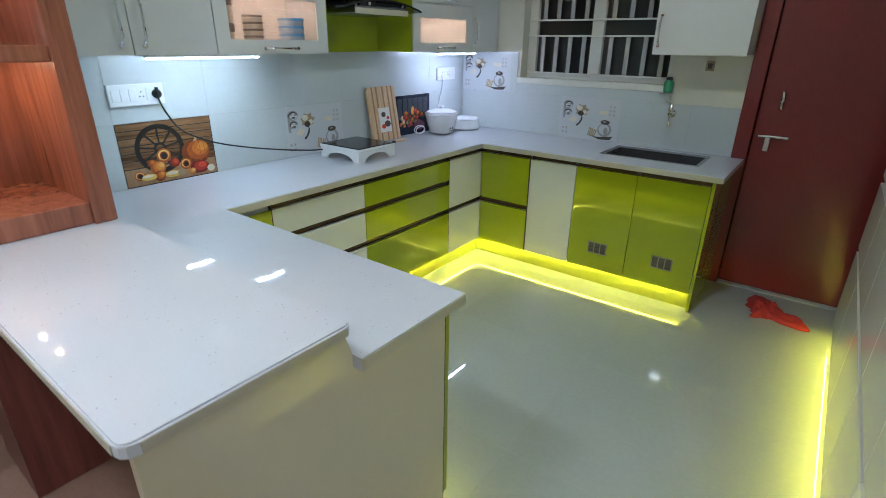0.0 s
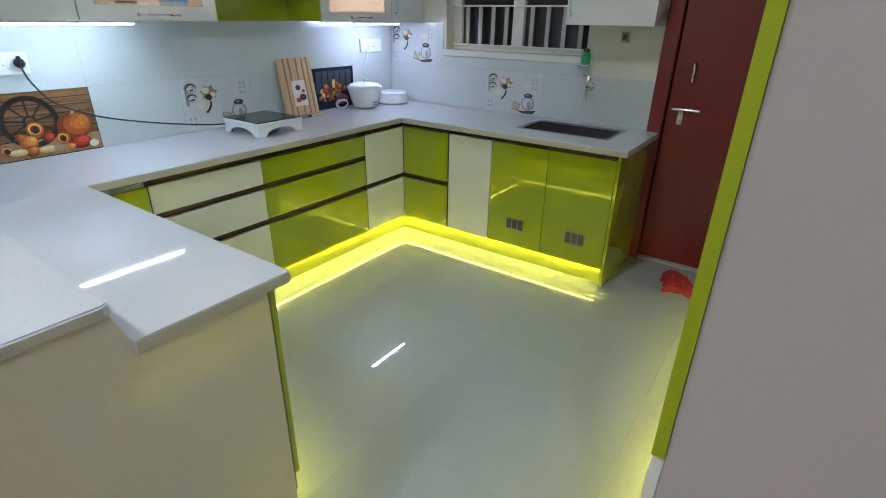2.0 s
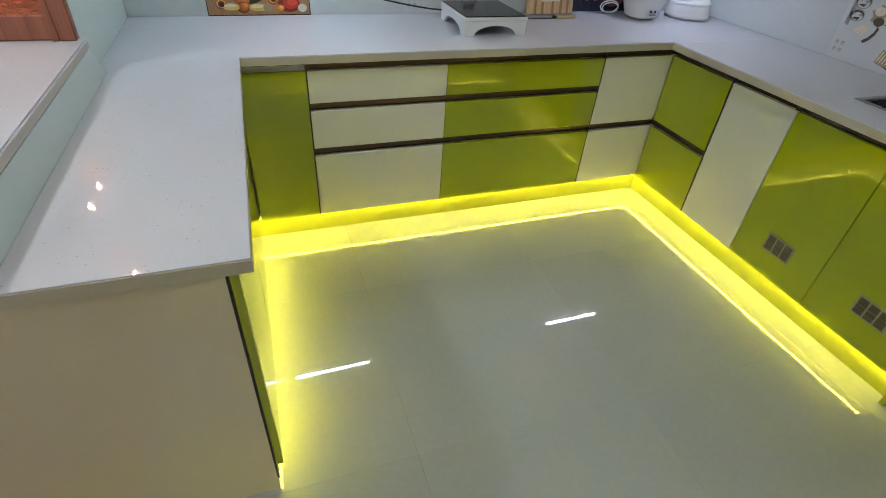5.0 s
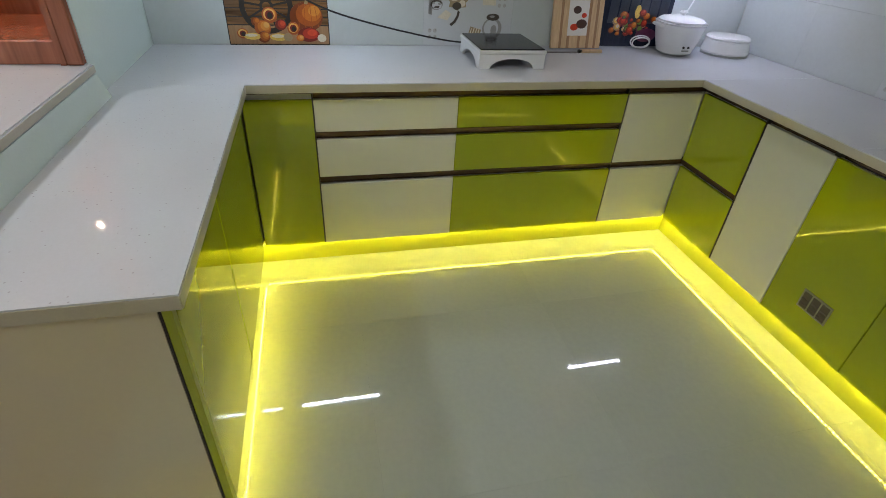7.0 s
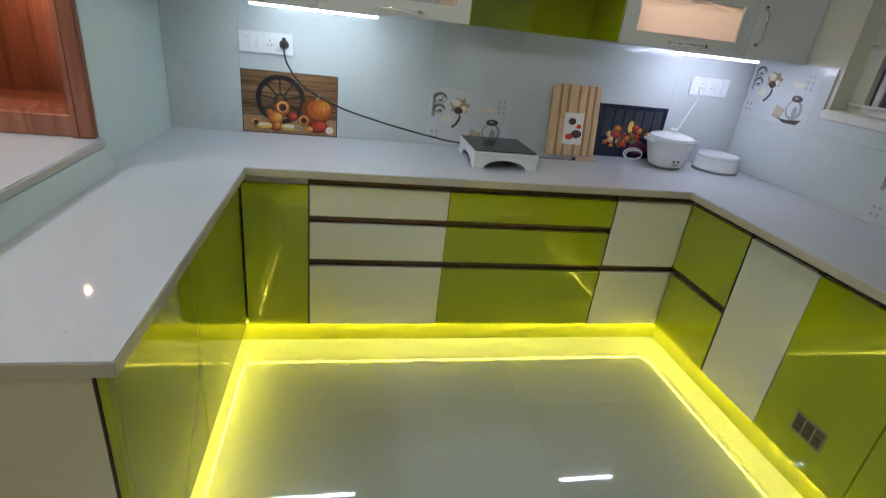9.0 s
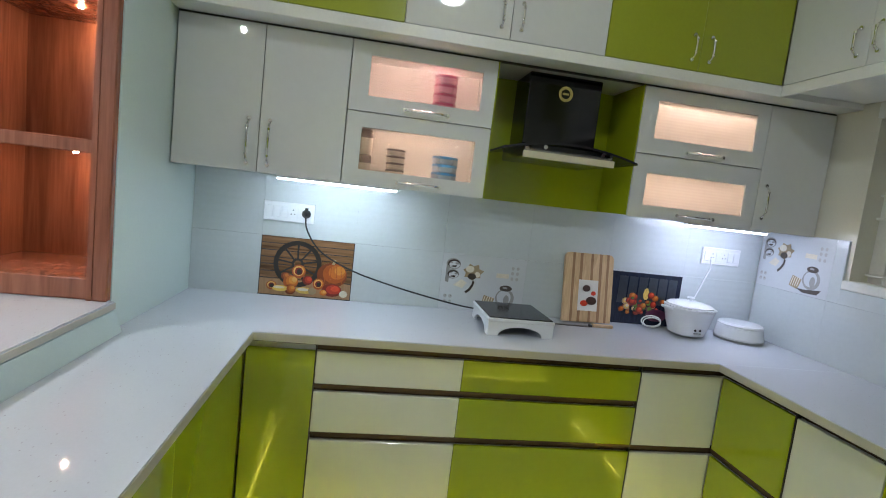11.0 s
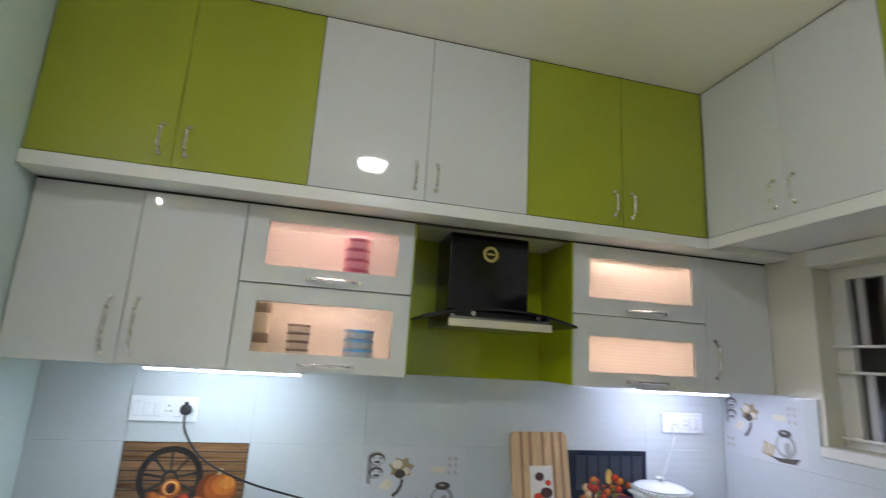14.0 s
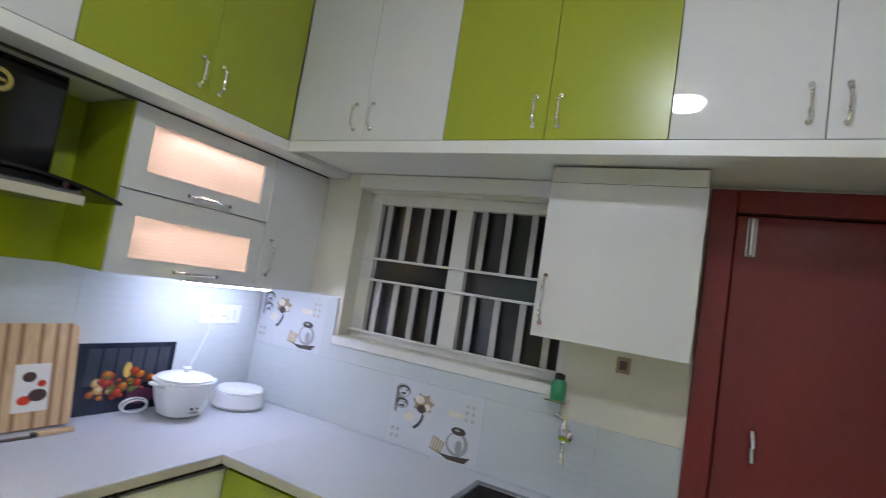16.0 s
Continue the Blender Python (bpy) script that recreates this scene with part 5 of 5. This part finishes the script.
stack("jar_stack", -1.235, 3.115, 1.7775, 0.052, 5, 0.040, PINK, DEEPPINK, "stack of pink plastic boxes behind reeded glass")
stack("jar_stack", -1.235, 2.925, 1.4805, 0.042, 5, 0.030, INKCREAM, BROWN, "stack of cream jars with brown lids behind reeded glass")
stack("jar_stack", -1.240, 3.150, 1.4805, 0.058, 4, 0.036, PALEBLUE, BLUE, "stack of pale boxes with blue lids behind reeded glass")
stack("jar_stack", -1.235, 2.785, 1.4805, 0.034, 2, 0.110, INKCREAM, BROWN, "two tall cream jars with brown lids behind reeded glass")

# tap and soap bottle by the sink
tx, ty = 0.215, WIN - 0.012
u = thing("wall_tap", (tx, ty, 1.05), "chrome wall-mounted sink tap with a swivel spout", "tap")
part("flange", tube([(tx, ty, 1.10), (tx, ty - 0.008, 1.10)], 0.026, 20), CHROME, u, smooth=True)
part("body", tube([(tx, ty - 0.008, 1.10), (tx, ty - 0.060, 1.10)], 0.016, 16), CHROME, u, smooth=True)
part("valve", lathe([(0.014, 0), (0.018, 0.02), (0.014, 0.05), (0.010, 0.06)], 16, (tx, ty - 0.055, 1.108)), CHROME, u, smooth=True)
part("lever", tube([(tx, ty - 0.055, 1.165), (tx - 0.035, ty - 0.075, 1.185)], 0.006, 10), CHROME, u, smooth=True)
part("spout", tube([(tx, ty - 0.055, 1.085), (tx + 0.005, ty - 0.085, 1.075), (tx + 0.02, ty - 0.14, 1.060), (tx + 0.025, ty - 0.155, 1.030)], 0.010, 12), CHROME, u, smooth=True)
u = thing("soap_bottle", (0.172, WIN - 0.055, 1.2345), "green plastic bottle standing on the end of the sill", "bottle")
part("bracket", box(0.130, 0.214, WIN - 0.095, WIN - 0.019, 1.226, 1.2340, 0.002), CHROME, u, "small chrome bracket shelf")
part("bottle", lathe([(0.026, 0.0), (0.029, 0.006), (0.029, 0.060), (0.020, 0.074)], 20, (0.172, WIN - 0.056, 1.2345)), GREENPLASTIC, u, smooth=True)
part("cap", lathe([(0.020, 0.0745), (0.020, 0.092), (0.012, 0.096)], 16, (0.172, WIN - 0.056, 1.2345)), BLACKRUBBER, u, "dark cap", smooth=True)
u = thing("switch", (0.385, WIN - 0.01, 1.36), "small brown framed wall switch", "switch")
part("plate", box(0.362, 0.412, WIN - 0.009, WIN - 0.001, 1.372, 1.432, 0.002), INKTAN, u)
part("rocker", box(0.374, 0.400, WIN - 0.012, WIN - 0.0085, 1.386, 1.418, 0.001), BROWN, u)

# red cloth on the floor
bm = bmesh.new()
cx, cy = 1.04, 4.765
SPIKES = ((118, 0.13, 26), (-26, 0.15, 24), (-120, 0.05, 15), (162, 0.035, 14))
rings = []
nseg = 96
for j in range(25):
    f = j / 24
    ring = []
    for k in range(nseg):
        t = 2 * math.pi * k / nseg
        r = 0.092 + 0.006 * math.sin(11 * t)
        for deg, size, width in SPIKES:
            d = abs((math.degrees(t) - deg + 180) % 360 - 180)
            r += size * math.exp(-(d / width) ** 2)
        x, y = f * r * math.cos(t), f * r * math.sin(t)
        fold = abs(noise.noise(Vector((x * 9 + 2.0, y * 9, 0.3)))) * 0.9 + 0.6 * abs(noise.noise(Vector((x * 22, y * 22 + 5, 1.3))))
        ridge = 0.5 + 0.5 * math.cos(5 * t + 14 * r * f)
        h = 0.030 * (1 - f) + 0.050 * fold + 0.022 * ridge * f
        ring.append(bm.verts.new((cx + x, cy + y, max(0.002, h * (1 - f ** 8) + 0.002))))
    rings.append(ring)
for p, q in zip(rings, rings[1:]):
    for k in range(nseg):
        bm.faces.new((p[k], p[(k + 1) % nseg], q[(k + 1) % nseg], q[k]))
bmesh.ops.remove_doubles(bm, verts=bm.verts, dist=1e-4)
ob = solo("floor_cloth", bm, RED, "crumpled red cotton cloth lying on the floor by the door", "cloth", smooth=True)
sol = ob.modifiers.new("thickness", "SOLIDIFY")
sol.thickness = 0.002

# ---- pieces: wall tiles, then floor tiles ----
TW = 0.4557


def tile_mesh(name, w, h, plane, material):
    g = 0.0003
    bm = box(0, 0.009, g, w - g, g, h - g, 0.0002) if plane == "x" else box(g, w - g, -0.009, 0, g, h - g, 0.0002)
    me = bpy.data.meshes.new(name)
    bmesh.ops.recalc_face_normals(bm, faces=bm.faces)
    bm.to_mesh(me)
    bm.free()
    me.materials.append(material)
    return me


def hang(me, parent, at):
    ob = new("tile", me)
    ob.parent = parent
    ob.location = Vector(at) - ORIGIN[parent]
    ORIGIN[ob] = ORIGIN[parent]
    return ob


wt = thing("tiling", (HOB, 3.5, TOP), "white ribbed wall tiles with picture tiles above the worktop", "tiles", kind="structure")
bed = part("bed", box(HOB + 0.0003, HOB + 0.0016, LEFT + 0.001, WIN - 0.001, TOP + 0.0005, 1.460), JOINT, wt, "pale grey joint bed")
full = tile_mesh("tile", TW, 0.298, "x", WALLTILE)
pict = tile_mesh("tile", TW, 0.298, "x", PICTURETILE)
first = tile_mesh("tile", 2.324 - LEFT - 0.002, 0.298, "x", WALLTILE)
for r in range(2):
    hang(first, wt, (HOB + 0.0018, LEFT + 0.002, ROW[r] + 0.001))
    for k in range(6):
        picture = r == 0 and k in (0, 2, 4)
        hang(pict if picture else full, wt, (HOB + 0.0018, 2.324 + k * TW, ROW[r] + 0.001))
pumpkins(wt, 2.324, ROW[0])
motif(wt, "x", 2.324 + 2 * TW, ROW[0])
vegetables(wt, 4.178, ROW[0] + 0.002)
nt2 = thing("tiling", (0, WIN, TOP), "white ribbed wall tiles with two breakfast motifs under the window", "tiles", kind="structure")
bm = box(HOB + 0.012, WX0 - 0.022, WIN - 0.0016, WIN - 0.0003, TOP + 0.0005, 1.460)
box(WX0 - 0.022, 0.612, WIN - 0.0016, WIN - 0.0003, TOP + 0.0005, 1.158, 0, bm)
box(WX0 - 0.022, WX1 + 0.02, WIN - 0.0016, WIN - 0.0003, 1.158, 1.229, 0, bm)
part("bed", bm, JOINT, nt2, "pale grey joint bed")
fully = tile_mesh("tile", TW, 0.298, "y", WALLTILE)
picty = tile_mesh("tile", TW, 0.298, "y", PICTURETILE)
x0 = HOB + 0.014
for k in range(4):
    hang(picty if k == 2 else fully, nt2, (x0 + k * TW, WIN - 0.0018, ROW[0] + 0.001))
hang(tile_mesh("tile", 0.612 - x0 - 4 * TW, 0.298, "y", WALLTILE), nt2, (x0 + 4 * TW, WIN - 0.0018, ROW[0] + 0.001))
hang(picty, nt2, (x0, WIN - 0.0018, ROW[1] + 0.001))
hang(tile_mesh("tile", WX0 - 0.022 - x0 - TW, 0.298, "y", WALLTILE), nt2, (x0 + TW, WIN - 0.0018, ROW[1] + 0.001))
hang(tile_mesh("tile", WX1 + 0.02 - WX0 + 0.022, 0.070, "y", WALLTILE), nt2, (WX0 - 0.022, WIN - 0.0018, ROW[1] + 0.001))
motif(nt2, "y", x0 + 2 * TW, ROW[0])
motif(nt2, "y", x0, ROW[1])

FT = 0.80
bm = box(0.0002, FT - 0.0002, 0.0002, FT - 0.0002, -0.0115, 0.0)
bmesh.ops.recalc_face_normals(bm, faces=bm.faces)
me = bpy.data.meshes.new("tile")
bm.to_mesh(me)
bm.free()
me.materials.append(FLOOR)
brown = me.copy()
brown.materials[0] = DININGFLOOR
for i in range(8):
    for j in range(11):
        hang(me if j > 5 else brown, floor, (-2.85 + i * FT, -2.8 + j * FT, 0))
